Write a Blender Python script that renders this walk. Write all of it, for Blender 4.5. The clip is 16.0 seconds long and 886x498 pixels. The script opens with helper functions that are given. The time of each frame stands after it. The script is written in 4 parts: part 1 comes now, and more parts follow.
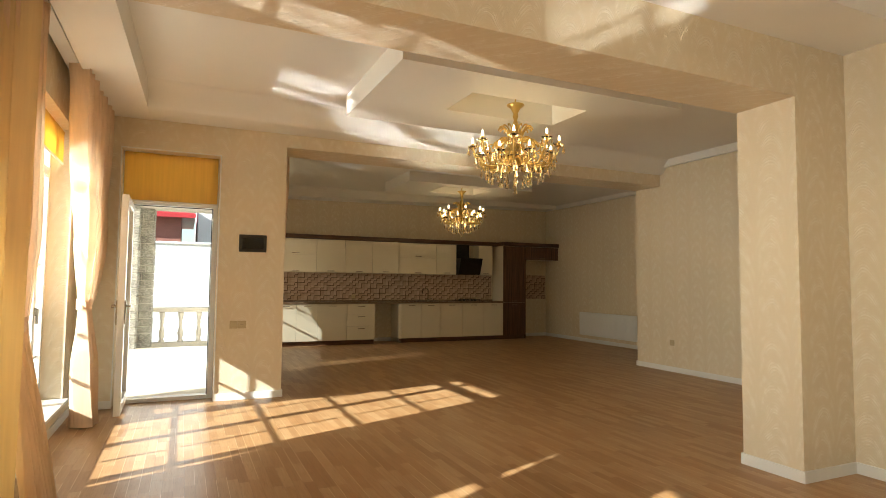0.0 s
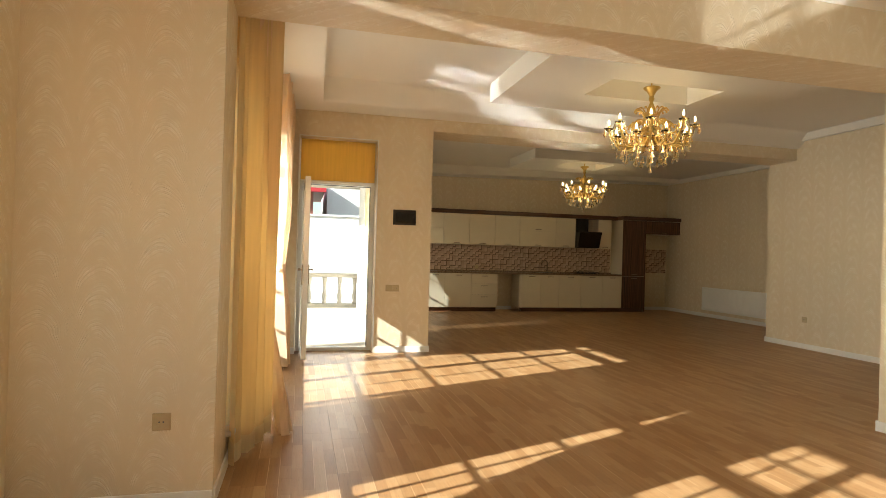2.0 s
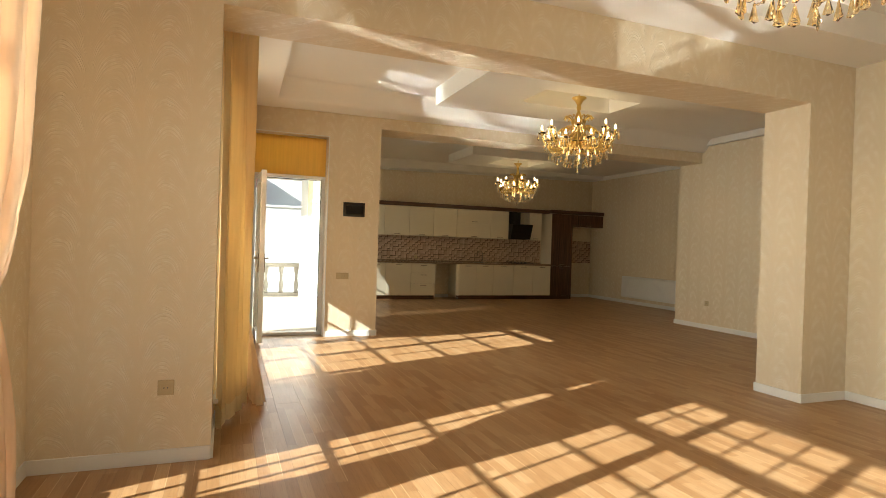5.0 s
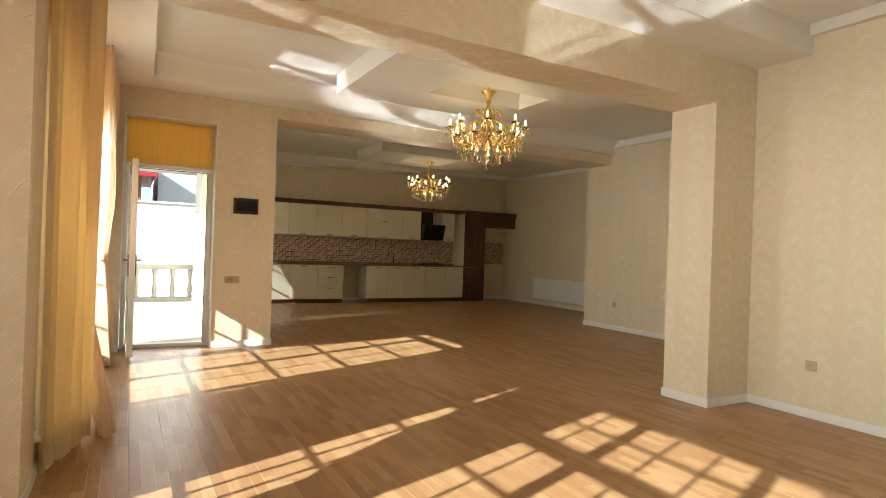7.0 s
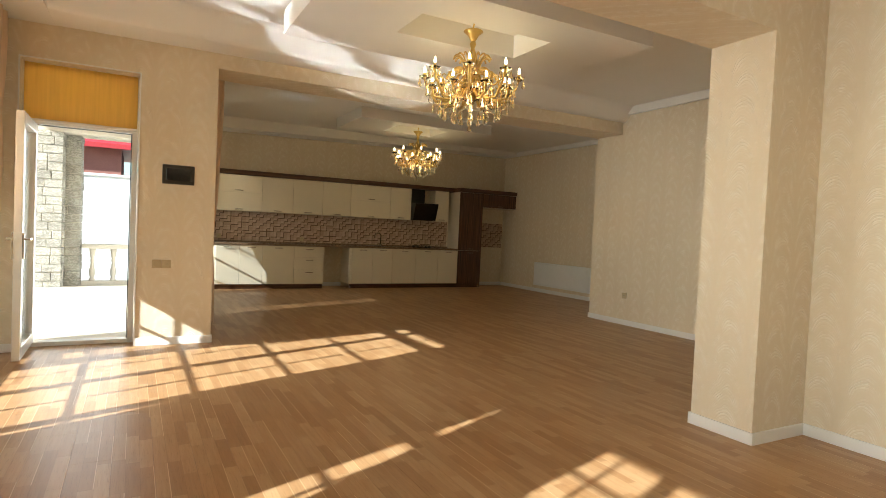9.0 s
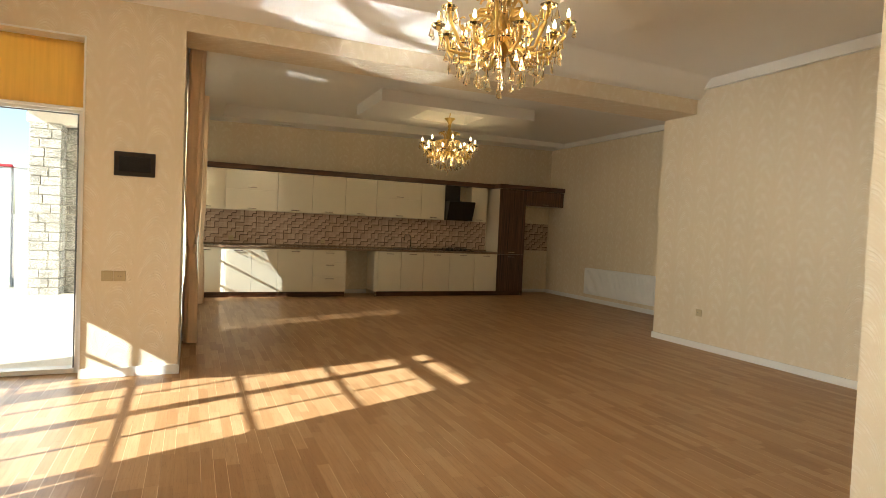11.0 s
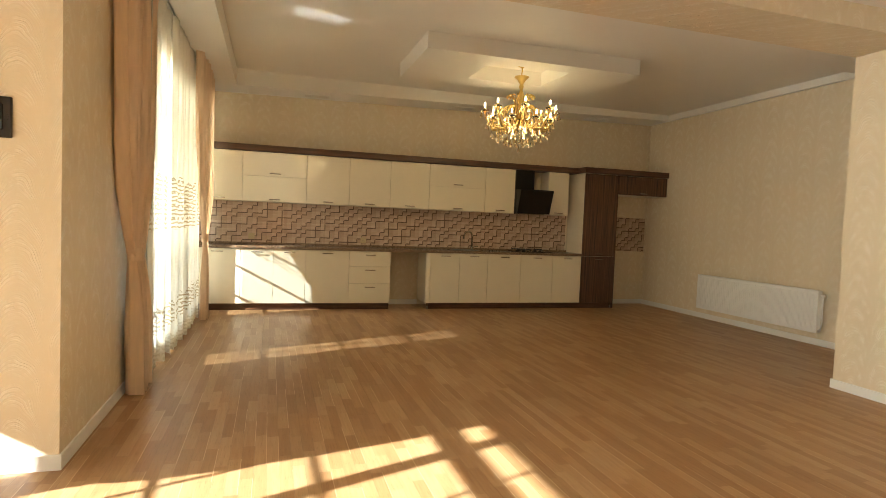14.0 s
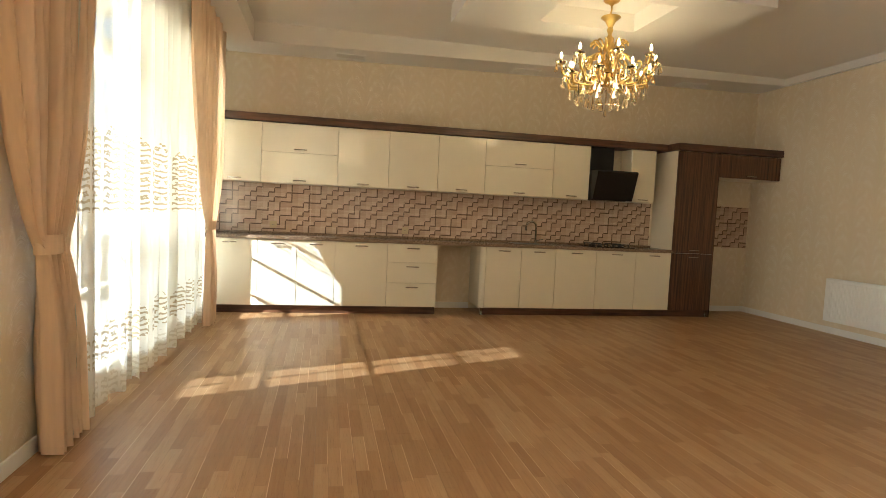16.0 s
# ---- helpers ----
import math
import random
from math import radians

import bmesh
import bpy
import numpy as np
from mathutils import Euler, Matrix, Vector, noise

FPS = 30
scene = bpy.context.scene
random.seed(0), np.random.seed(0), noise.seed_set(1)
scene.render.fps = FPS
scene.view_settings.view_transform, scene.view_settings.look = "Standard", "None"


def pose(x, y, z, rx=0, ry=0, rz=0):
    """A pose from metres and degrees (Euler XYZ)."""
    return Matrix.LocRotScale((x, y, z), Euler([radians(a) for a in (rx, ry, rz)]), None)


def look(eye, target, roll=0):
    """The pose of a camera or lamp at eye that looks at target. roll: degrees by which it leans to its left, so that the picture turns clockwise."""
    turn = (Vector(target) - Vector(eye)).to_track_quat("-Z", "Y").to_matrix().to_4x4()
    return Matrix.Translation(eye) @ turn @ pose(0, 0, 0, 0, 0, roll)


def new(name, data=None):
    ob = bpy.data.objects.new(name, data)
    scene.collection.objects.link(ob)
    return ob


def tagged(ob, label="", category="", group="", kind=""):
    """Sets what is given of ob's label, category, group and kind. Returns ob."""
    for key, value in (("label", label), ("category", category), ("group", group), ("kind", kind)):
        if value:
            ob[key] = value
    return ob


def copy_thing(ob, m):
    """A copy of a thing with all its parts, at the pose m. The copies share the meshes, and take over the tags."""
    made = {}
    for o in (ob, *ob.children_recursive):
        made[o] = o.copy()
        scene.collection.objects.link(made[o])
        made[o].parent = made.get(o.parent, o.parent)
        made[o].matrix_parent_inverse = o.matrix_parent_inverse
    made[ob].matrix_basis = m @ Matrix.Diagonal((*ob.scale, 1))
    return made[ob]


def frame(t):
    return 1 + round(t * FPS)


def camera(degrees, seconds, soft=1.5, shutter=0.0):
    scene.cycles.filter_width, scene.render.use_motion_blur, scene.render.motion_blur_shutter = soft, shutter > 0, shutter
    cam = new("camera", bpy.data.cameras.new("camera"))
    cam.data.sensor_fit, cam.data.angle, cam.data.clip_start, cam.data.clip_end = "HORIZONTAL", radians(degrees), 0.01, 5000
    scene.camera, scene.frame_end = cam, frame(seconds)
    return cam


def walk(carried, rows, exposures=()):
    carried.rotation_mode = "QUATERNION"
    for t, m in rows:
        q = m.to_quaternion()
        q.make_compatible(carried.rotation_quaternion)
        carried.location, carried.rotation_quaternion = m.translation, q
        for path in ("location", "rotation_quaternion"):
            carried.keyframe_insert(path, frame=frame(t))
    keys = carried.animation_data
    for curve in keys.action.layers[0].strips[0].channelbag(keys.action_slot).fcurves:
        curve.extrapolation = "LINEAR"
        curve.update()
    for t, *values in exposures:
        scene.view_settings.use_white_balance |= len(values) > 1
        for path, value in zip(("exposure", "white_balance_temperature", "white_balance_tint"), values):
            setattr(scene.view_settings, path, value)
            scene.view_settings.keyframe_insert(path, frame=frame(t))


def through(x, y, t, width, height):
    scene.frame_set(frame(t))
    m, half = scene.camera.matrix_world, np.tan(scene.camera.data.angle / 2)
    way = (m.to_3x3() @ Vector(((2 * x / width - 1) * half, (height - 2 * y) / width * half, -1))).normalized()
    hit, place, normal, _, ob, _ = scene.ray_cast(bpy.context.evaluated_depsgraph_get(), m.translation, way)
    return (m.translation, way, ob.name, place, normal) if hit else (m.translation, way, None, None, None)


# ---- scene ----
cam = camera(75.5, 16.0, soft=0.7)
PATH = [
    (0, (-0.048, 0.107, 1.321), (0.774, 1.926, 1.439), 0.6),
    (0.5, (-0.241, 0.003, 1.321), (0.517, 1.851, 1.419), 0.5),
    (1, (-0.381, -0.123, 1.318), (0.299, 1.756, 1.388), 0.6),
    (1.5, (-0.518, -0.28, 1.308), (0.055, 1.636, 1.351), 1.1),
    (2, (-0.632, -0.395, 1.3), (-0.151, 1.546, 1.314), 1.6),
    (2.5, (-0.772, -0.474, 1.304), (-0.314, 1.473, 1.311), 2.1),
    (3, (-0.904, -0.58, 1.279), (-0.372, 1.348, 1.279), 1.7),
    (5.5, (-0.978, -0.923, 1.285), (-0.211, 0.924, 1.281), 2.1),
    (6, (-0.906, -0.865, 1.279), (-0.056, 0.945, 1.287), 2.2),
    (6.5, (-0.782, -0.713, 1.287), (0.13, 1.067, 1.295), 2.3),
    (7, (-0.636, -0.528, 1.288), (0.333, 1.222, 1.291), 2.0),
    (7.5, (-0.407, -0.335, 1.28), (0.576, 1.407, 1.265), 1.7),
    (8, (-0.182, -0.108, 1.279), (0.793, 1.638, 1.248), 2.1),
    (10.5, (0.906, 1.312, 1.32), (1.769, 3.115, 1.233), 2.5),
    (11, (1.091, 1.593, 1.327), (1.897, 3.422, 1.258), 2.5),
    (11.5, (1.28, 1.934, 1.319), (2.044, 3.781, 1.247), 2.5),
    (12, (1.457, 2.244, 1.325), (2.209, 4.096, 1.253), 2.2),
    (12.5, (1.631, 2.577, 1.334), (2.344, 4.445, 1.265), 2.4),
    (13, (1.755, 2.952, 1.324), (2.433, 4.832, 1.234), 2.7),
    (13.5, (1.875, 3.308, 1.335), (2.512, 5.201, 1.234), 2.5),
    (14, (2.003, 3.656, 1.328), (2.582, 5.568, 1.234), 2.3),
    (14.5, (2.058, 4.049, 1.325), (2.612, 5.968, 1.222), 2.5),
    (15, (2.135, 4.416, 1.285), (2.675, 6.339, 1.175), 2.2),
    (15.5, (2.256, 4.779, 1.266), (2.73, 6.719, 1.156), 2.4),
    (16, (2.344, 5.141, 1.248), (2.756, 7.094, 1.123), 2.7),
]
EXPOSURE = [(0.0, 1.5, 6500, 2), (3.0, 1.45, 6550, 2), (5.5, 1.47, 6400, 2), (6.5, 1.48, 6200, 2), (8.0, 1.52, 6000, 2), (10.5, 1.84, 6050, 2), (11.0, 1.88, 6150, 2),
            (12.0, 1.8, 6500, 2), (13.0, 1.86, 6550, 2), (14.0, 2.45, 6250, 2), (14.5, 2.7, 6100, 2), (15.0, 2.84, 6100, 2), (15.5, 2.78, 6250, 2), (16.0, 2.68, 5650, 2)]
walk(cam, [(t, look(eye, target, roll)) for t, eye, target, roll in PATH], EXPOSURE)

# ---- light ----
SUN = Vector((1.0, 0.364, -0.53)).normalized()
world = bpy.data.worlds.new("world")
scene.world = world
world.use_nodes = True
wn = world.node_tree
sky = wn.nodes.new("ShaderNodeTexSky")
sky.sky_type, sky.sun_disc = "NISHITA", False
sky.sun_elevation = math.asin(-SUN.z)
sky.sun_rotation = math.atan2(-SUN.x, -SUN.y)
wn.nodes["Background"].inputs[1].default_value = 0.08
wn.links.new(sky.outputs[0], wn.nodes["Background"].inputs[0])


def lamp(name, kind, power, colour, m):
    data = bpy.data.lights.new(name, kind)
    data.energy, data.color = power, colour
    ob = new(name, data)
    ob.matrix_world = m
    return ob


sun = lamp("sun", "SUN", 5.0, (1.0, 0.99, 0.96), look((0, 0, 20), Vector((0, 0, 20)) + SUN))
sun.data.angle = radians(0.5)

# sky light entering at the three window openings and the glazed door
for nm, (x, y, z), (w, h), p, tgt, tone in (
        ("skylight_a", (-2.32, 0.0, 1.85), (4.3, 1.55), 26, (1, 0, 0), (1.0, 0.96, 0.88)),
        ("skylight_b", (-1.42, 4.94, 1.85), (2.9, 1.55), 23, (1, 0, 0), (1.0, 0.96, 0.88)),
        ("skylight_c", (0.62, 10.2, 1.85), (3.0, 1.55), 34, (1, 0, 0), (1.0, 0.88, 0.7)),
        ("skylight_d", (-0.2, 7.33, 1.1), (0.85, 2.0), 1.2, (0, -1, 0), (1.0, 0.97, 0.92))):
    a = lamp(nm, "AREA", p, tone, look((x, y, z), Vector((x, y, z)) + Vector(tgt)))
    a.data.shape, a.data.size, a.data.size_y, a.data.spread = "RECTANGLE", w, h, radians(80)

# added area lamps stand in for sunlight thrown up by the polished terrace tiles in front of the windows
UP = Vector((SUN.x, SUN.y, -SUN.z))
for nm, c, w, h, p in (("tile_glint_lamp_a", (-2.15, 0.9, 1.3), 2.6, 1.6, 4.8), ("tile_glint_lamp_b", (-1.25, 5.38, 1.4), 1.35, 1.8, 3.7),
                       ("tile_glint_lamp_c", (0.8, 8.8, 2.5), 0.4, 0.4, 0.5)):
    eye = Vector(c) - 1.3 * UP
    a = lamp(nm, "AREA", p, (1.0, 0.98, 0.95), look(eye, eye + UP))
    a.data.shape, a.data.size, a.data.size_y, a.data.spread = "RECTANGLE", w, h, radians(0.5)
    # noise in the lamp strength draws the streaks that slightly uneven tiles would gather
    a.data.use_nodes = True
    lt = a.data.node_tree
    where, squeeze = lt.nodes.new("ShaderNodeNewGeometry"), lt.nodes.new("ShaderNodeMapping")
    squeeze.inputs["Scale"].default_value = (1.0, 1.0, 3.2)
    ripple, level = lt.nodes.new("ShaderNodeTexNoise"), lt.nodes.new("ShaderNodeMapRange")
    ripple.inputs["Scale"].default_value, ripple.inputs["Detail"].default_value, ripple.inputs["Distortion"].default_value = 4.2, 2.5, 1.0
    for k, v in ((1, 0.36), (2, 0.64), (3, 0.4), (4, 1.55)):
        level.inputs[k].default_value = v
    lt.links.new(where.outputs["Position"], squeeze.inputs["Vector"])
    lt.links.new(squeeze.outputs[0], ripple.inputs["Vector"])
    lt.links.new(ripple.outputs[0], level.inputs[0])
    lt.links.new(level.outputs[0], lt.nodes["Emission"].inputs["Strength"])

# warm light of the three lit chandeliers
for x, y in ((2.94, 4.98), (4.87, 10.12), (1.25, 0.75)):
    a = lamp("candle_light", "POINT", 6.5, (1.0, 0.71, 0.37), pose(x, y, 2.6))
    a.data.shadow_soft_size = 0.3


# ---- materials ----
def material(name, rough=0.5, metal=0.0):
    m = bpy.data.materials.new(name)
    m.use_nodes = True
    b = m.node_tree.nodes["Principled BSDF"]
    b.inputs["Roughness"].default_value, b.inputs["Metallic"].default_value = rough, metal
    return m, m.node_tree, b


def node(tree, kind, **values):
    n = tree.nodes.new(kind)
    for k, v in values.items():
        n.inputs[k].default_value = v
    return n


def calc(tree, op, a, b=None, c=None):
    n = tree.nodes.new("ShaderNodeMath")
    n.operation = op
    for i, v in enumerate((a, b, c)):
        if v is None:
            continue
        if isinstance(v, (int, float)):
            n.inputs[i].default_value = v
        else:
            tree.links.new(v, n.inputs[i])
    return n.outputs[0]


def ramp(tree, fac, stops):
    n = tree.nodes.new("ShaderNodeValToRGB")
    e = n.color_ramp.elements
    while len(e) < len(stops):
        e.new(0.5)
    for el, (p, c) in zip(e, stops):
        el.position, el.color = p, (*c, 1)
    tree.links.new(fac, n.inputs[0])
    return n.outputs[0]


def blend(tree, fac, a, b, mode="MIX"):
    n = tree.nodes.new("ShaderNodeMix")
    n.data_type, n.blend_type = "RGBA", mode
    for i, v in ((0, fac), (6, a), (7, b)):
        if isinstance(v, (int, float)):
            n.inputs[i].default_value = v
        elif isinstance(v, tuple):
            n.inputs[i].default_value = (*v, 1)
        else:
            tree.links.new(v, n.inputs[i])
    return n.outputs[2]


def position(tree):
    g = tree.nodes.new("ShaderNodeNewGeometry")
    s = tree.nodes.new("ShaderNodeSeparateXYZ")
    tree.links.new(g.outputs["Position"], s.inputs[0])
    return g.outputs["Position"], s.outputs


def noisy(tree, vec, scale, detail=3, rough=0.5):
    n = node(tree, "ShaderNodeTexNoise", Scale=scale, Detail=detail, Roughness=rough)
    if vec is not None:
        tree.links.new(vec, n.inputs["Vector"])
    return n.outputs["Fac"]


def stretched(tree, vec, sx, sy, sz):
    n = tree.nodes.new("ShaderNodeMapping")
    n.inputs["Scale"].default_value = (sx, sy, sz)
    tree.links.new(vec, n.inputs["Vector"])
    return n.outputs[0]


def bump(tree, bsdf, height, strength, distance):
    n = node(tree, "ShaderNodeBump", Strength=strength, Distance=distance)
    tree.links.new(height, n.inputs["Height"])
    tree.links.new(n.outputs[0], bsdf.inputs["Normal"])


def plain(name, colour, rough=0.5, metal=0.0, grain=40.0, amount=0.06, relief=0.0):
    m, t, b = material(name, rough, metal)
    p, _ = position(t)
    fac = noisy(t, p, grain, 4)
    wide = noisy(t, p, grain * 0.06, 2)
    f = calc(t, "ADD", calc(t, "MULTIPLY", fac, 0.5), calc(t, "MULTIPLY", wide, 0.5))
    lo = tuple(c * (1 - amount) for c in colour)
    hi = tuple(min(1, c * (1 + amount)) for c in colour)
    t.links.new(ramp(t, f, [(0.3, lo), (0.7, hi)]), b.inputs["Base Color"])
    t.links.new(calc(t, "MULTIPLY_ADD", fac, 0.1, rough - 0.05), b.inputs["Roughness"])
    if relief:
        bump(t, b, fac, 0.4, relief)
    return m


def wallpaper():
    """Cream embossed paper: columns of stems from which feathery satin strands rise and arch over, nested one above another."""
    m, t, b = material("wallpaper", 0.45)
    p, (x, y, z) = position(t)
    across = calc(t, "ADD", x, y)
    wob = noisy(t, p, 4.0, 2)
    col = calc(t, "ADD", calc(t, "DIVIDE", calc(t, "MULTIPLY_ADD", wob, 0.09, across), 0.265), 0.12)
    side = calc(t, "SUBTRACT", 1.0, calc(t, "MULTIPLY", calc(t, "ABSOLUTE", calc(t, "SUBTRACT", calc(t, "FRACT", col), 0.5)), 2.0))
    arch = calc(t, "POWER", calc(t, "SINE", calc(t, "MULTIPLY", side, 1.5)), 0.5)
    fine = noisy(t, p, 8.0, 3)
    lean = calc(t, "ADD", calc(t, "MULTIPLY_ADD", arch, -0.34, z), calc(t, "MULTIPLY", fine, 0.045))
    strand = calc(t, "SINE", calc(t, "MULTIPLY", lean, 250.0))
    thin = calc(t, "SINE", calc(t, "MULTIPLY_ADD", lean, 590.0, calc(t, "MULTIPLY", side, 6.0)))
    line = calc(t, "ADD", calc(t, "MULTIPLY_ADD", strand, 0.3, 0.5), calc(t, "MULTIPLY", thin, 0.2))
    step = calc(t, "FLOOR", col)
    plume = calc(t, "SINE", calc(t, "MULTIPLY_ADD", lean, 42.0, calc(t, "MULTIPLY", step, 2.1)))
    patch = noisy(t, p, 18.0, 2)
    body = calc(t, "MINIMUM", calc(t, "MULTIPLY", side, 2.4), 1.0)
    gate = calc(t, "MINIMUM", calc(t, "MAXIMUM", calc(t, "MULTIPLY_ADD", patch, 3.6, -1.25), 0.05), 1.0)
    mask = calc(t, "MULTIPLY", calc(t, "MULTIPLY_ADD", plume, 0.42, 0.58), calc(t, "MULTIPLY", body, gate))
    h = calc(t, "MULTIPLY", line, mask)
    grain = noisy(t, p, 420.0, 2)
    bump(t, b, calc(t, "MULTIPLY_ADD", grain, 0.06, h), 0.85, 0.0036)
    stain = noisy(t, p, 0.7, 3)
    base = ramp(t, stain, [(0.3, (0.69, 0.585, 0.42)), (0.7, (0.74, 0.635, 0.47))])
    # the strands' satin sheen is put into the base colour as a paler tone
    t.links.new(blend(t, calc(t, "MULTIPLY", h, 0.7), base, (0.9, 0.84, 0.73)), b.inputs["Base Color"])
    t.links.new(calc(t, "MULTIPLY_ADD", h, -0.35, 0.56), b.inputs["Roughness"])
    return m


def floorboard():
    """Oak laminate: each board shows three strips of staves with grain."""
    m, t, b = material("oak_laminate", 0.36)
    b.inputs["Specular IOR Level"].default_value = 0.36
    p, (x, y, z) = position(t)
    strip = calc(t, "FLOOR", calc(t, "DIVIDE", x, 0.065))
    shift = calc(t, "FRACT", calc(t, "MULTIPLY", calc(t, "SINE", calc(t, "MULTIPLY", strip, 12.9898)), 437.58))
    along = calc(t, "ADD", calc(t, "DIVIDE", y, 0.42), calc(t, "MULTIPLY", shift, 7.0))
    stave = calc(t, "FLOOR", along)
    cell = calc(t, "ADD", calc(t, "MULTIPLY", strip, 3.17), calc(t, "MULTIPLY", stave, 1.71))
    tone = calc(t, "FRACT", calc(t, "MULTIPLY", calc(t, "SINE", calc(t, "MULTIPLY", cell, 78.233)), 43.7585))
    g = noisy(t, stretched(t, p, 55, 3.0, 1), 1.0, 6, 0.6)
    pores = noisy(t, stretched(t, p, 260, 9, 1), 1.0, 3, 0.6)
    wide = noisy(t, p, 0.8, 3)
    f = calc(t, "ADD", calc(t, "MULTIPLY_ADD", tone, 0.42, 0.04), calc(t, "MULTIPLY", g, 0.52))
    c = ramp(t, f, [(0.15, (0.285, 0.14, 0.055)), (0.5, (0.39, 0.222, 0.101)), (0.85, (0.505, 0.325, 0.172))])
    c = blend(t, calc(t, "MULTIPLY", calc(t, "GREATER_THAN", pores, 0.62), 0.35), c, (0.16, 0.07, 0.024))
    fx = calc(t, "FRACT", calc(t, "DIVIDE", x, 0.065))
    fy = calc(t, "FRACT", along)
    seam = calc(t, "MAXIMUM", calc(t, "LESS_THAN", fx, 0.028), calc(t, "LESS_THAN", fy, 0.006))
    c = blend(t, calc(t, "MULTIPLY", seam, 0.35), c, (0.14, 0.065, 0.025))
    pick = calc(t, "FRACT", calc(t, "MULTIPLY", calc(t, "SINE", calc(t, "MULTIPLY", cell, 31.7)), 2711.3))
    # pale line on some stave edges paints the sheen of the joints
    edge = calc(t, "MULTIPLY", calc(t, "GREATER_THAN", fx, 0.94), calc(t, "GREATER_THAN", pick, 0.66))
    c = blend(t, calc(t, "MULTIPLY", edge, 0.7), c, (0.7, 0.5, 0.29))
    t.links.new(c, b.inputs["Base Color"])
    t.links.new(calc(t, "ADD", calc(t, "MULTIPLY_ADD", pores, 0.1, 0.26), calc(t, "MULTIPLY", wide, 0.12)), b.inputs["Roughness"])
    bump(t, b, calc(t, "SUBTRACT", calc(t, "MULTIPLY", pores, 0.3), seam), 0.3, 0.0006)
    return m


def woody(name, dark, light, rough, sx, sy, sz):
    m, t, b = material(name, rough)
    p, _ = position(t)
    g = noisy(t, stretched(t, p, sx, sy, sz), 1.0, 7, 0.65)
    g2 = noisy(t, stretched(t, p, sx * 4, sy * 4, sz * 3), 1.0, 3, 0.6)
    f = calc(t, "ADD", calc(t, "MULTIPLY", g, 0.75), calc(t, "MULTIPLY", g2, 0.25))
    t.links.new(ramp(t, f, [(0.36, dark), (0.5, tuple((a + c) / 2 * 0.9 for a, c in zip(dark, light))), (0.64, light)]), b.inputs["Base Color"])
    bump(t, b, f, 0.15, 0.0008)
    return m


def splash_tile():
    """Printed ceramic: interlocking pale blocks, right and lower edges coloured dark as relief shade, 30 cm tiles."""
    m, t, b = material("splash_tile", 0.16)
    p, (x, y, z) = position(t)
    S, Z = 0.07, 0.056
    i, j = calc(t, "FLOOR", calc(t, "DIVIDE", x, S)), calc(t, "FLOOR", calc(t, "DIVIDE", z, Z))
    fx, fz = calc(t, "FRACT", calc(t, "DIVIDE", x, S)), calc(t, "FRACT", calc(t, "DIVIDE", z, Z))

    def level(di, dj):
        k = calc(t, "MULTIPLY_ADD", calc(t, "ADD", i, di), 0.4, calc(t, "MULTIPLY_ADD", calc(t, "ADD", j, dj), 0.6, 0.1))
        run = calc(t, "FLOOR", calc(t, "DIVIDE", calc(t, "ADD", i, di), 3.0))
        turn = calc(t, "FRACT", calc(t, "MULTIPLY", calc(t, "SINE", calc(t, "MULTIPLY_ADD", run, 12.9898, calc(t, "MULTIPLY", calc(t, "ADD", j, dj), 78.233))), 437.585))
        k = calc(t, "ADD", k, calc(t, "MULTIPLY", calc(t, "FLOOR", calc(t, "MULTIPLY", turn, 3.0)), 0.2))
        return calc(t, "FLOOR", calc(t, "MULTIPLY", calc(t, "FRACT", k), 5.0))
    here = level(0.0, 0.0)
    # shade of raised-looking blocks drawn into the colour at right and lower edges
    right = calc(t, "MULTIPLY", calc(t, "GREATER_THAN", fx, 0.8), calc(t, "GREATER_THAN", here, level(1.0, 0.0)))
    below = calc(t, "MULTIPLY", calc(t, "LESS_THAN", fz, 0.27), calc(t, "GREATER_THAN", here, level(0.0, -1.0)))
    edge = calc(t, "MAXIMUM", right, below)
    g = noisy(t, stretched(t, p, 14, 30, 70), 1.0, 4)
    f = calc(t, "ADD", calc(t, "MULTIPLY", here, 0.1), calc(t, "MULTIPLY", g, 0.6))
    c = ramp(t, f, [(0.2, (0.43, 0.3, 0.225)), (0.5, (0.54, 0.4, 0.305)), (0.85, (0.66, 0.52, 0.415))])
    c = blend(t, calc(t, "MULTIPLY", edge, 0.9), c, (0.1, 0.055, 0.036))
    t.links.new(c, b.inputs["Base Color"])
    return m


def stone_face():
    m, t, b = material("carved_stone", 0.8)
    p, _ = position(t)
    d = noisy(t, p, 4.0, 3)
    w = calc(t, "SINE", calc(t, "MULTIPLY", noisy(t, stretched(t, p, 5, 5, 9), 1.0, 2), 60.0))
    f = calc(t, "MULTIPLY_ADD", w, 0.16, calc(t, "MULTIPLY", d, 0.9))
    t.links.new(ramp(t, f, [(0.2, (0.2, 0.18, 0.15)), (0.7, (0.44, 0.41, 0.35))]), b.inputs["Base Color"])
    bump(t, b, w, 0.4, 0.008)
    return m


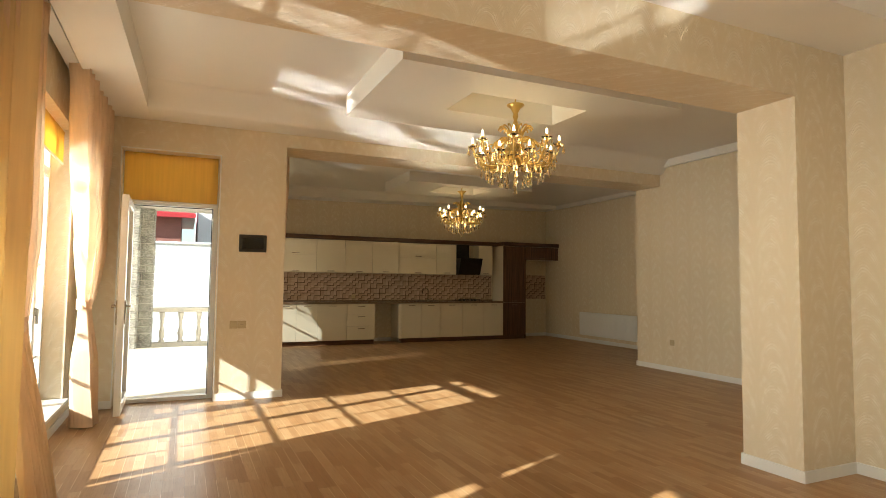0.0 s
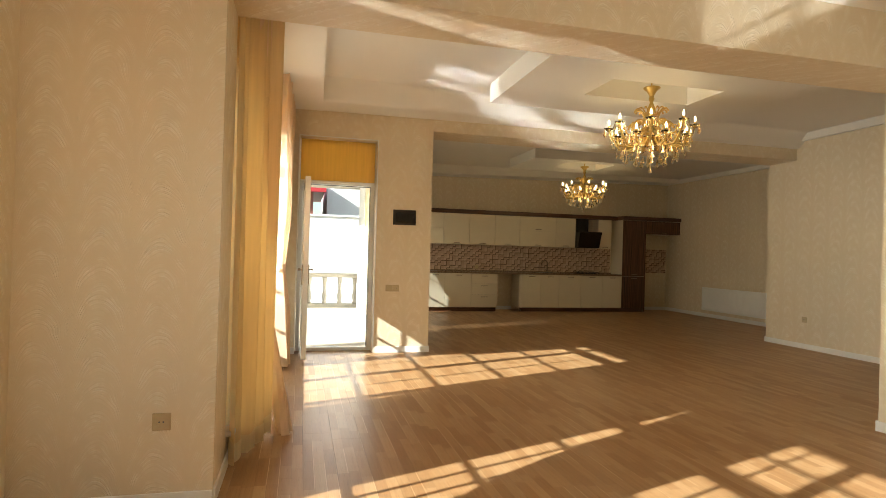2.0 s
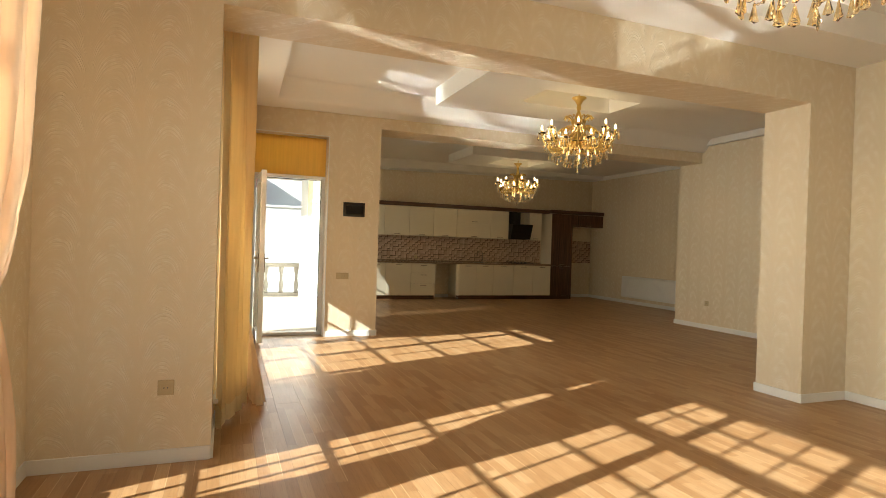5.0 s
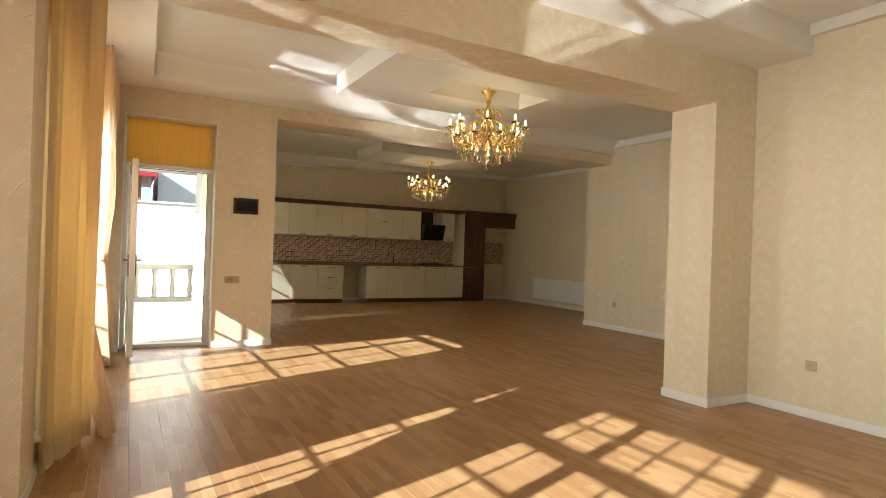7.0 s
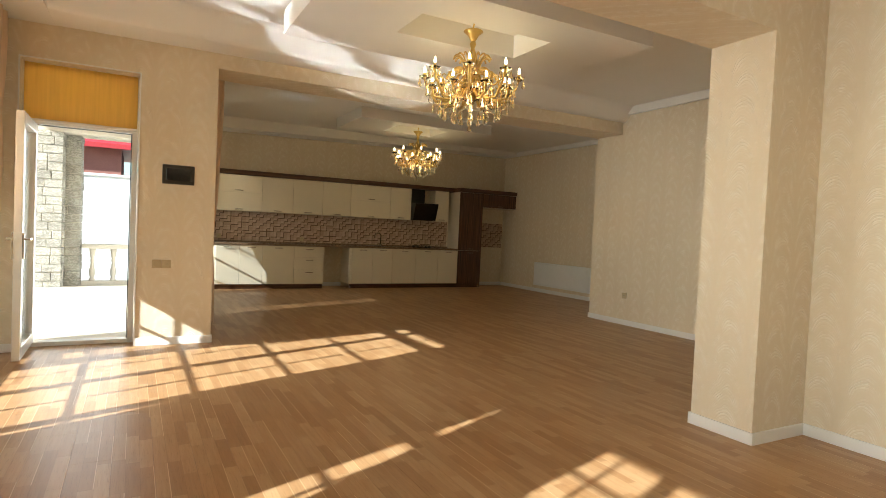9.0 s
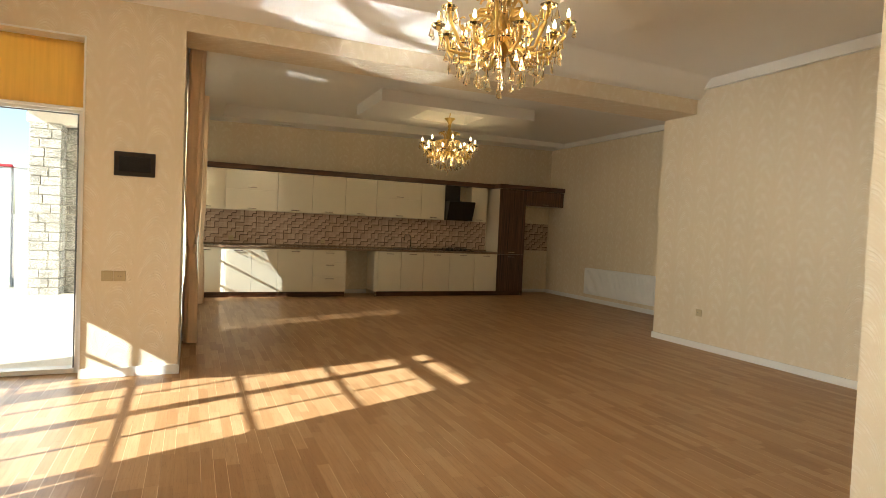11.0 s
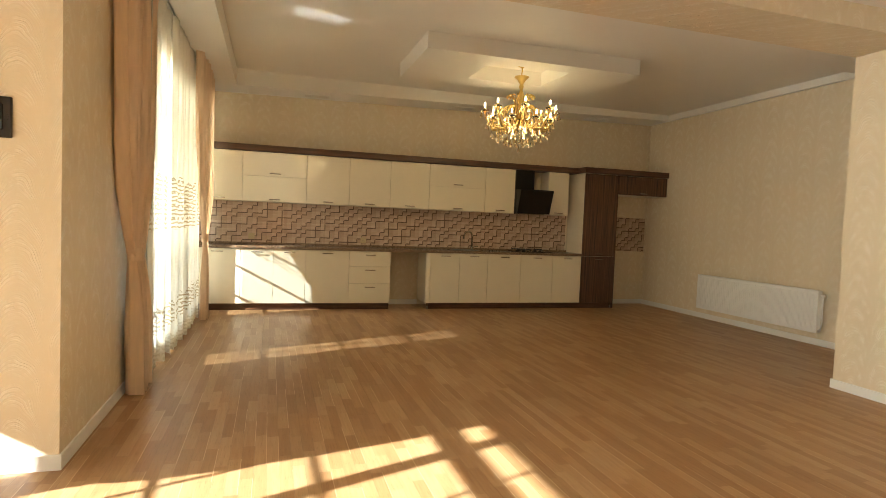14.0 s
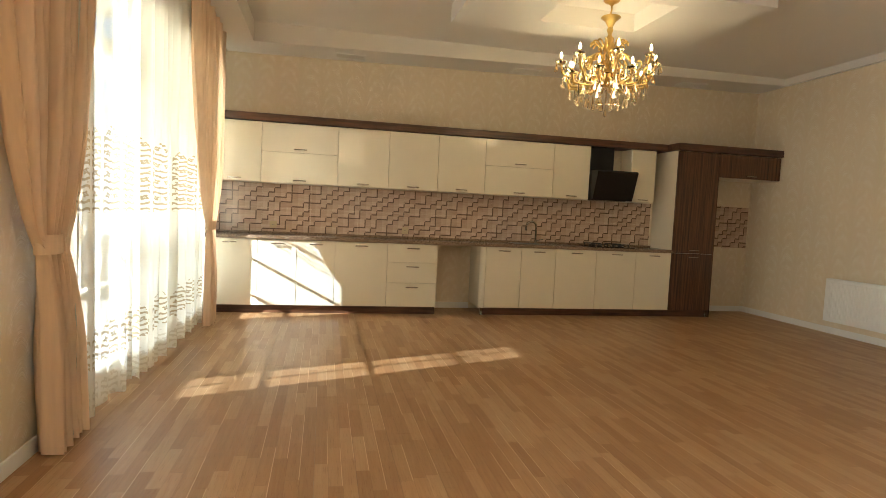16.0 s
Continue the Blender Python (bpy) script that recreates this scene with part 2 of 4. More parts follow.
def cloth(name, colour, through, rough=0.85, weave=900.0):
    m, t, b = material(name, rough)
    p, _ = position(t)
    f = noisy(t, stretched(t, p, 40, 40, 2), 1.0, 4)
    wv = noisy(t, p, weave, 1)
    c = ramp(t, f, [(0.3, tuple(k * 0.9 for k in colour)), (0.7, colour)])
    t.links.new(c, b.inputs["Base Color"])
    bump(t, b, wv, 0.15, 0.0006)
    tr = t.nodes.new("ShaderNodeBsdfTranslucent")
    t.links.new(c, tr.inputs["Color"])
    mx = node(t, "ShaderNodeMixShader", Fac=through)
    t.links.new(b.outputs[0], mx.inputs[1])
    t.links.new(tr.outputs[0], mx.inputs[2])
    t.links.new(mx.outputs[0], t.nodes["Material Output"].inputs["Surface"])
    return m


def lace(name, weave):
    """Sheer voile with two bands of mirrored embroidered scrolls with pointed tops and a paler border at the hem."""
    m, t, b = material(name, 0.9)
    p, (x, y, z) = position(t)
    W = 0.115
    u = calc(t, "ABSOLUTE", calc(t, "SUBTRACT", calc(t, "FRACT", calc(t, "DIVIDE", y, W)), 0.5))

    def scroll(high, shift, turns):
        v = calc(t, "SUBTRACT", calc(t, "FRACT", calc(t, "DIVIDE", calc(t, "ADD", z, shift), high)), 0.5)
        du, dv = calc(t, "SUBTRACT", u, 0.2), calc(t, "MULTIPLY", v, high / W)
        d = calc(t, "SQRT", calc(t, "ADD", calc(t, "MULTIPLY", du, du), calc(t, "MULTIPLY", dv, dv)))
        petal = calc(t, "SINE", calc(t, "MULTIPLY", calc(t, "ARCTAN2", dv, du), 4.0))
        s = calc(t, "SINE", calc(t, "MULTIPLY_ADD", petal, 0.8, calc(t, "MULTIPLY", d, turns)))
        return calc(t, "GREATER_THAN", s, 0.35)
    motif = calc(t, "MAXIMUM", scroll(0.12, 0.0, 21.0), calc(t, "MULTIPLY", scroll(0.07, 0.035, 22.0), calc(t, "GREATER_THAN", u, 0.3)))
    peak = calc(t, "MULTIPLY", u, 0.2)
    zz = calc(t, "ADD", z, peak)

    def band(lo, hi):
        return calc(t, "MULTIPLY", calc(t, "GREATER_THAN", z, lo), calc(t, "LESS_THAN", zz, hi))
    bands = calc(t, "MAXIMUM", band(1.16, 1.68), calc(t, "MAXIMUM", calc(t, "MULTIPLY", band(0.03, 0.26), 0.35), band(0.3, 0.56)))
    stitch = calc(t, "MULTIPLY", calc(t, "MULTIPLY", motif, calc(t, "LESS_THAN", u, 0.44)), bands)
    thread = noisy(t, stretched(t, p, 1, 500, 500), 1.0, 1)
    cover = calc(t, "MAXIMUM", calc(t, "MULTIPLY_ADD", thread, 0.1, weave), calc(t, "MULTIPLY", stitch, 0.95))
    t.links.new(blend(t, stitch, (0.88, 0.86, 0.78), (0.5, 0.42, 0.28)), b.inputs["Base Color"])
    tr = node(t, "ShaderNodeBsdfTranslucent")
    t.links.new(blend(t, stitch, (0.92, 0.89, 0.77), (0.3, 0.24, 0.15)), tr.inputs["Color"])
    m1 = node(t, "ShaderNodeMixShader", Fac=0.05)
    t.links.new(b.outputs[0], m1.inputs[1])
    t.links.new(tr.outputs[0], m1.inputs[2])
    clear = node(t, "ShaderNodeBsdfTransparent")
    m2 = node(t, "ShaderNodeMixShader")
    t.links.new(cover, m2.inputs[0])
    t.links.new(clear.outputs[0], m2.inputs[1])
    t.links.new(m1.outputs[0], m2.inputs[2])
    t.links.new(m2.outputs[0], t.nodes["Material Output"].inputs["Surface"])
    return m


def clear_glass(name, tint, rough=0.0):
    m, t, b = material(name, rough)
    b.inputs["Base Color"].default_value = (*tint, 1)
    b.inputs["Transmission Weight"].default_value = 1.0
    b.inputs["IOR"].default_value = 1.45
    return m


def pane_glass(name):
    """Thin clear pane: lets light straight through with a faint mirror sheen."""
    m, t, b = material(name, 0.02)
    clear = node(t, "ShaderNodeBsdfTransparent", Color=(0.96, 0.98, 0.97, 1))
    sheen = node(t, "ShaderNodeBsdfGlossy", Roughness=0.02)
    mx = node(t, "ShaderNodeMixShader", Fac=0.05)
    t.links.new(clear.outputs[0], mx.inputs[1])
    t.links.new(sheen.outputs[0], mx.inputs[2])
    t.links.new(mx.outputs[0], t.nodes["Material Output"].inputs["Surface"])
    return m


def glow(name, colour, strength):
    m, t, b = material(name, 0.4)
    b.inputs["Base Color"].default_value = (*colour, 1)
    b.inputs["Emission Color"].default_value = (*colour, 1)
    b.inputs["Emission Strength"].default_value = strength
    return m


PAPER = wallpaper()
OAK = floorboard()
CEILING = plain("ceiling_paint", (0.8, 0.775, 0.73), 0.45, grain=3.0, amount=0.02)
TRIM = plain("white_trim", (0.8, 0.79, 0.76), 0.35, grain=8.0, amount=0.03)
PVC = plain("white_pvc", (0.8, 0.8, 0.79), 0.25, grain=12.0, amount=0.03)
GASKET = plain("grey_gasket", (0.12, 0.12, 0.12), 0.6)
GLASS = pane_glass("window_glass")
DRAPE = cloth("peach_drape", (0.91, 0.71, 0.52), 0.26)
BLIND = cloth("yellow_blind", (0.9, 0.63, 0.2), 0.5)
LACE = lace("lace_voile", 0.92)
LACE_LOOSE = lace("lace_voile_loose", 0.5)
LACE_THIN = lace("lace_voile_single", 0.72)
VOILE = cloth("golden_voile", (0.88, 0.7, 0.4), 0.36, weave=300.0)
HEM = cloth("cream_lace_hem", (0.92, 0.8, 0.55), 0.5, weave=120.0)
CREAM = plain("cream_lacquer", (0.8, 0.735, 0.58), 0.07, grain=6.0, amount=0.02)
CARCASS = plain("cream_carcass", (0.75, 0.68, 0.54), 0.4, grain=10.0, amount=0.03)
WALNUT = woody("dark_walnut", (0.014, 0.006, 0.004), (0.19, 0.085, 0.037), 0.42, 40, 40, 1.1)
WALNUT_X = woody("dark_walnut_across", (0.035, 0.015, 0.008), (0.17, 0.076, 0.036), 0.4, 1.6, 26, 26)
COUNTER = woody("speckled_worktop", (0.07, 0.04, 0.025), (0.42, 0.3, 0.2), 0.2, 60, 60, 90)
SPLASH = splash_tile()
STEEL = plain("brushed_steel", (0.42, 0.4, 0.37), 0.25, 1.0, grain=90.0)
BLACK = plain("black_gloss", (0.012, 0.012, 0.013), 0.08, grain=20.0)
IRON = plain("black_iron", (0.02, 0.02, 0.02), 0.5, grain=60.0)
BROWNBOX = plain("dark_brown_plastic", (0.022, 0.016, 0.013), 0.22, grain=30.0)
GOLDPLATE = plain("champagne_plastic", (0.5, 0.4, 0.24), 0.35, 0.3, grain=60.0)
GOLD = plain("polished_gold", (0.62, 0.43, 0.14), 0.3, 1.0, grain=50.0)
CRYSTAL = clear_glass("amber_crystal", (1.0, 0.87, 0.6), 0.0)
CANDLE = plain("gold_candle_sleeve", (0.62, 0.42, 0.14), 0.35, grain=50.0)
FLAME = glow("flame_bulb", (1.0, 0.8, 0.45), 9.0)
ENAMEL = plain("white_enamel", (0.82, 0.82, 0.8), 0.3, grain=14.0, amount=0.02)
STONE = stone_face()
RENDER = plain("white_render", (0.78, 0.77, 0.74), 0.8, grain=20.0, amount=0.05, relief=0.002)
TILES = plain("pale_terrace_tile", (0.66, 0.64, 0.6), 0.25, grain=10.0, amount=0.05)
CONCRETE = plain("sandy_concrete", (0.55, 0.49, 0.4), 0.8, grain=60.0, amount=0.12, relief=0.002)
REDTILE = plain("red_roof_sheet", (0.42, 0.035, 0.04), 0.4, grain=10.0, amount=0.15)
REDBRICK = plain("dull_red_brick", (0.3, 0.13, 0.1), 0.8, grain=25.0, amount=0.2, relief=0.004)
EARTH = plain("dry_ground", (0.32, 0.28, 0.21), 0.9, grain=5.0, amount=0.2, relief=0.01)


# ---- building helpers ----
def box(bm, x0, x1, y0, y1, z0, z1, bevel=0.0):
    vs = bmesh.ops.create_cube(bm, size=1.0)["verts"]
    for v in vs:
        v.co = Vector((x0 + (v.co.x + 0.5) * (x1 - x0), y0 + (v.co.y + 0.5) * (y1 - y0), z0 + (v.co.z + 0.5) * (z1 - z0)))
    if bevel:
        es = {e for v in vs for e in v.link_edges}
        bmesh.ops.bevel(bm, geom=list(es), offset=bevel, segments=2, affect="EDGES", profile=0.5)
    return bm


def boxes(*rows, bevel=0.0):
    bm = bmesh.new()
    for r in rows:
        box(bm, *r, bevel=bevel)
    return bm


def lathe(profile, sides=20, centre=(0, 0, 0)):
    """A turned shape from (radius, height) pairs."""
    bm = bmesh.new()
    rings = []
    for r, z in profile:
        rings.append([bm.verts.new((centre[0] + r * math.cos(2 * math.pi * i / sides), centre[1] + r * math.sin(2 * math.pi * i / sides), centre[2] + z)) for i in range(sides)])
    for a, b in zip(rings, rings[1:]):
        for i in range(sides):
            bm.faces.new((a[i], a[(i + 1) % sides], b[(i + 1) % sides], b[i]))
    bm.faces.new(rings[0][::-1])
    bm.faces.new(rings[-1])
    return bm


def tube(points, radius, sides=8, bm=None):
    """A round bar along a line of points; radius may be a list."""
    bm = bm or bmesh.new()
    pts = [Vector(p) for p in points]
    rings = []
    for i, p in enumerate(pts):
        d = (pts[min(i + 1, len(pts) - 1)] - pts[max(i - 1, 0)]).normalized()
        s = d.cross(Vector((0, 0, 1)) if abs(d.z) < 0.95 else Vector((1, 0, 0))).normalized()
        q = d.cross(s)
        r = radius[i] if isinstance(radius, (list, tuple)) else radius
        rings.append([bm.verts.new(p + r * (math.cos(a) * s + math.sin(a) * q)) for a in (2 * math.pi * k / sides for k in range(sides))])
    for a, b in zip(rings, rings[1:]):
        for i in range(sides):
            bm.faces.new((a[i], a[(i + 1) % sides], b[(i + 1) % sides], b[i]))
    bm.faces.new(rings[0][::-1])
    bm.faces.new(rings[-1])
    return bm


def mesh_of(name, bm, mat, smooth=False):
    bmesh.ops.recalc_face_normals(bm, faces=bm.faces[:])
    me = bpy.data.meshes.new(name)
    bm.to_mesh(me)
    bm.free()
    me.materials.append(mat)
    if smooth:
        me.polygons.foreach_set("use_smooth", [True] * len(me.polygons))
    return me


def part(name, bm, mat, parent=None, label="", smooth=False):
    ob = new(name, mesh_of(name, bm, mat, smooth))
    ob.parent = parent
    return tagged(ob, label)


def thing(name, at, label, category, group=""):
    ob = new(name)
    ob.location = at
    ob.empty_display_size = 0.1
    return tagged(ob, label, category, group)


def structure(name, bm, mat, label, category):
    return tagged(part(name, bm, mat), label, category, kind="structure")


# ---- shell ----
H = 3.4
FLOOR_Z, CEIL_Z, SOFFIT_Z = 0.0, 3.28, 3.035
WIN = {1: (-2.3, 2.2), 2: (3.15, 6.42), 3: (8.64, 11.75)}
SILL, HEAD = 0.19, 2.72


def west_wall(name, x0, x1, y0, y1, win):
    a, b = win
    return structure(name, boxes((x0, x1, y0, a, 0, H), (x0, x1, b, y1, 0, H), (x0, x1, a, b, 0, SILL), (x0, x1, a, b, HEAD, H)), PAPER,
                     "wall with cream embossed wallpaper round a tall window", "wall")


PAPERED = "wall covered in cream embossed leaf wallpaper"
west_wall("wall_west_1", -2.29, -1.94, -5.0, 2.68, WIN[1])
structure("wall_pier", boxes((-2.29, -1.03, 2.68, 3.1, 0, H)), PAPER, PAPERED, "wall")
west_wall("wall_west_2", -1.38, -1.03, 3.1, 6.92, WIN[2])
DX0, DX1, DTOP = -0.68, 0.285, 2.71
structure("wall_door", boxes((-1.38, DX0, 6.92, 7.27, 0, H), (DX1, 1.01, 6.92, 7.27, 0, H), (DX0, DX1, 6.92, 7.27, DTOP, H)), PAPER,
          "papered wall pier with the terrace doorway", "wall")
west_wall("wall_west_3", 0.66, 1.01, 7.27, 12.49, WIN[3])
structure("wall_kitchen", boxes((0.66, 8.8, 12.49, 12.84, 0, H)), PAPER, PAPERED, "wall")
structure("wall_east_3", boxes((8.47, 8.8, 7.45, 12.49, 0, H)), PAPER, PAPERED, "wall")
structure("wall_east_2", boxes((6.81, 7.2, 3.14, 7.45, 0, H), (7.2, 8.8, 7.1, 7.45, 0, H)), PAPER, PAPERED, "wall")
structure("wall_pillar", boxes((3.8, 7.2, 2.68, 3.14, 0, H)), PAPER, "projecting pillar with cream embossed wallpaper", "wall")
structure("wall_east_1", boxes((4.365, 4.7, -5.0, 2.68, 0, H)), PAPER, PAPERED, "wall")
structure("wall_south", boxes((-2.29, 4.7, -5.35, -5.0, 0, H)), PAPER, PAPERED, "wall")
structure("beam_1", boxes((-1.03, 3.8, 2.68, 3.14, 2.65, H)), PAPER, "ceiling beam with cream embossed wallpaper", "beam")
structure("beam_2", boxes((1.01, 6.81, 6.92, 7.45, 2.89, H)), PAPER, "ceiling beam with cream embossed wallpaper", "beam")

structure("subfloor", boxes((-2.29, 8.8, -5.35, 12.84, -0.12, -0.012)), CONCRETE, "concrete slab under the floorboards", "floor")


def ring(x0, x1, y0, y1, ix0, ix1, iy0, iy1, z0, z1):
    return [(x0, ix0, y0, y1, z0, z1), (ix1, x1, y0, y1, z0, z1), (ix0, ix1, y0, iy0, z0, z1), (ix0, ix1, iy1, y1, z0, z1)]


rows = [(-1.94, 4.365, -5.0, 2.68, CEIL_Z, H), (-1.03, 6.81, 3.14, 6.92, CEIL_Z, H), (1.01, 8.47, 7.45, 12.49, CEIL_Z, H)]
# soffits along the window sides and the beams
rows += [(-1.8, -1.2, -5.0, 2.68, SOFFIT_Z, CEIL_Z), (-1.2, 4.365, 2.2, 2.68, SOFFIT_Z, CEIL_Z)]
rows += [(-0.86, -0.42, 3.14, 6.92, SOFFIT_Z, CEIL_Z)]
rows += [(1.16, 1.52, 7.45, 12.49, 3.06, CEIL_Z), (1.52, 8.47, 7.45, 8.2, SOFFIT_Z, CEIL_Z)]
# dropped panels with a square well round each chandelier
rows += ring(1.45, 4.4, 4.22, 5.93, 2.3, 3.58, 4.67, 5.26, 3.06, CEIL_Z)
rows += ring(3.5, 6.03, 9.42, 10.75, 4.28, 5.26, 9.66, 10.4, 3.105, CEIL_Z)
rows += ring(-0.3, 2.7, -0.1, 1.6, 0.6, 1.9, 0.45, 1.05, 3.06, CEIL_Z)
shell = boxes(*rows)
for v in shell.verts:
    if abs(v.co.x + 0.42) < 0.001 and abs(v.co.y - 3.14) < 0.001:
        v.co.x = -0.51
# curved cove from the ceiling down to the second beam, turning nearer to the beam towards the east
cove = []
for q in range(13):
    u = q / 12
    x = -0.5 + 7.31 * u
    low = SOFFIT_Z + 0.005 + 0.028 * u
    line = [(x, 6.22 + 0.44 * u + 0.24 * k / 8, CEIL_Z - 0.001 - (CEIL_Z - low) * (3 * (k / 8) ** 2 - 2 * (k / 8) ** 3)) for k in range(9)]
    cove.append([shell.verts.new(p) for p in line + [(x, 6.92, low)]])
for la, lb in zip(cove, cove[1:]):
    for k in range(9):
        shell.faces.new((la[k], lb[k], lb[k + 1], la[k + 1])).smooth = True
# slightly sloping soffit along the kitchen wall
ks = [shell.verts.new(p) for p in ((1.52, 11.95, 3.06), (8.47, 11.95, 3.19), (8.47, 12.49, 3.19), (1.52, 12.49, 3.06), (1.52, 11.95, CEIL_Z), (8.47, 11.95, CEIL_Z))]
shell.faces.new((ks[0], ks[1], ks[2], ks[3]))
shell.faces.new((ks[0], ks[4], ks[5], ks[1]))
bmesh.ops.remove_doubles(shell, verts=shell.verts[:], dist=0.0001)
structure("ceiling", shell, CEILING, "white painted ceiling with soffits and dropped panels", "ceiling")
structure("roof_slab", boxes((-2.3, 9.1, -5.6, 12.84, H + 0.004, H + 0.25)), CONCRETE, "flat concrete roof slab", "roof")

for nm, r in (("cornice", (6.75, 6.81, 3.14, 6.88, 3.165, CEIL_Z)), ("cornice", (8.41, 8.47, 8.2, 11.95, 3.185, CEIL_Z)),
              ("cornice", (4.305, 4.365, -5.0, 2.2, 3.185, CEIL_Z))):
    structure(nm, boxes(r, bevel=0.006), CEILING, "plain white plaster cornice", "cornice")

BB = 0.08
for r in ((-1.94, -1.03, 2.666, 2.68), (-1.03, -1.016, 2.68, 3.15), (-1.03, -1.016, 6.42, 6.92), (-1.016, DX0, 6.906, 6.92), (DX1, 1.024, 6.906, 6.92),
          (1.01, 1.024, 6.92, 8.64), (1.01, 1.024, 11.75, 12.49), (7.5, 8.456, 12.476, 12.49), (3.72, 4.27, 12.476, 12.49), (8.456, 8.47, 7.45, 12.49),
          (6.796, 6.81, 3.14, 7.464), (6.81, 8.456, 7.45, 7.464), (3.786, 3.8, 2.68, 3.14), (3.786, 4.351, 2.666, 2.68), (4.351, 4.365, -5.0, 2.68),
          (3.786, 6.796, 3.14, 3.154), (-1.94, -1.926, -5.0, 2.666), (-1.03, -1.016, 3.15, 6.42), (1.01, 1.024, 8.64, 11.75), (-1.926, 4.351, -5.0, -4.986)):
    structure("baseboard", boxes((*r, 0, BB), bevel=0.003), TRIM, "white painted baseboard", "baseboard")


# ---- windows ----
def window(name, x_wall, x_frame, win, mullions, blind_z, label, tz=2.17, th=0.05, split=2, bars=(0.62, 1.035, 1.45, 1.862)):
    """Floor-length window: outer frame, posts, a transom, thin glazing bars, panes, sill and a raised roller blind."""
    a, b = win
    w = tagged(new(name), label, "window", kind="structure")
    f = 0.06
    part("window_frame", boxes((x_frame - 0.04, x_frame + 0.04, a, b, SILL, SILL + f), (x_frame - 0.04, x_frame + 0.04, a, b, HEAD - f, HEAD),
                               (x_frame - 0.04, x_frame + 0.04, a, a + f, SILL + f, HEAD - f), (x_frame - 0.04, x_frame + 0.04, b - f, b, SILL + f, HEAD - f)), PVC, w)
    part("transom", boxes((x_frame - 0.039, x_frame + 0.039, a + f, b - f, tz - th, tz + th)), PVC, w)
    ys = [a + f] + list(mullions) + [b - f]
    for y in mullions:
        part("mullion", boxes((x_frame - 0.038, x_frame + 0.038, y - 0.045, y + 0.045, SILL + f, tz - th), (x_frame - 0.038, x_frame + 0.038, y - 0.045, y + 0.045, tz + th, HEAD - f)), PVC, w)
    for y0, y1 in zip(ys, ys[1:]):
        for k in range(1, split):
            m = y0 + (y1 - y0) * k / split
            part("glazing_bar", boxes((x_frame - 0.012, x_frame + 0.012, m - 0.011, m + 0.011, SILL + f, tz - th), (x_frame - 0.012, x_frame + 0.012, m - 0.011, m + 0.011, tz + th, HEAD - f)), PVC, w)
    for z in bars:
        part("glazing_bar", boxes((x_frame - 0.013, x_frame + 0.013, a + f, b - f, z - 0.011, z + 0.011)), PVC, w)
    for z0, z1 in ((SILL + f, tz - th), (tz + th, HEAD - f)):
        for y0, y1 in zip(ys, ys[1:]):
            pane = part("pane", boxes((x_frame - 0.004, x_frame + 0.004, y0, y1, z0, z1)), GLASS, w)
            pane.visible_shadow = False
    part("window_sill", boxes((x_frame + 0.045, x_wall + 0.05, a + 0.004, b - 0.004, SILL, SILL + 0.03), bevel=0.006), TRIM, w)
    for y in mullions[::2]:
        part("handle", boxes((x_frame + 0.04, x_frame + 0.055, y - 0.016, y + 0.016, 1.0, 1.07), (x_frame + 0.05, x_frame + 0.07, y - 0.01, y + 0.01, 0.93, 1.06), bevel=0.003), STEEL, w)
    bl = thing("roller_blind", (x_wall - 0.1, (a + b) / 2, HEAD - 0.04), "rolled-up yellow roller blind at the window head", "blind")
    c = Vector(bl.location)
    part("roller", tube([(0, a + 0.03 - c.y, 0), (0, b - 0.03 - c.y, 0)], 0.024, 12), BLIND, bl)
    part("fabric", boxes((0.018, 0.021, a + 0.04 - c.y, b - 0.04 - c.y, blind_z - c.z, 0)), BLIND, bl)
    part("bottom_bar", boxes((0.012, 0.027, a + 0.04 - c.y, b - 0.04 - c.y, blind_z - 0.02 - c.z, blind_z - c.z), bevel=0.003), TRIM, bl)
    return w


window("window_1", -1.94, -2.15, WIN[1], (-1.25, -0.285, 0.68, 1.645), 2.6, "tall white framed window with thin glazing bars", 2.135, split=3, bars=(0.55, 0.95, 1.35, 1.753, 2.418))
window("window_2", -1.03, -1.25, WIN[2], (4.275, 5.17, 6.065), 2.4, "tall white framed window with thin glazing bars", 2.3, 0.042)
window("window_3", 1.01, 0.79, WIN[3], (9.16, 10.02, 10.88), 2.64, "tall white framed window behind lace curtains")


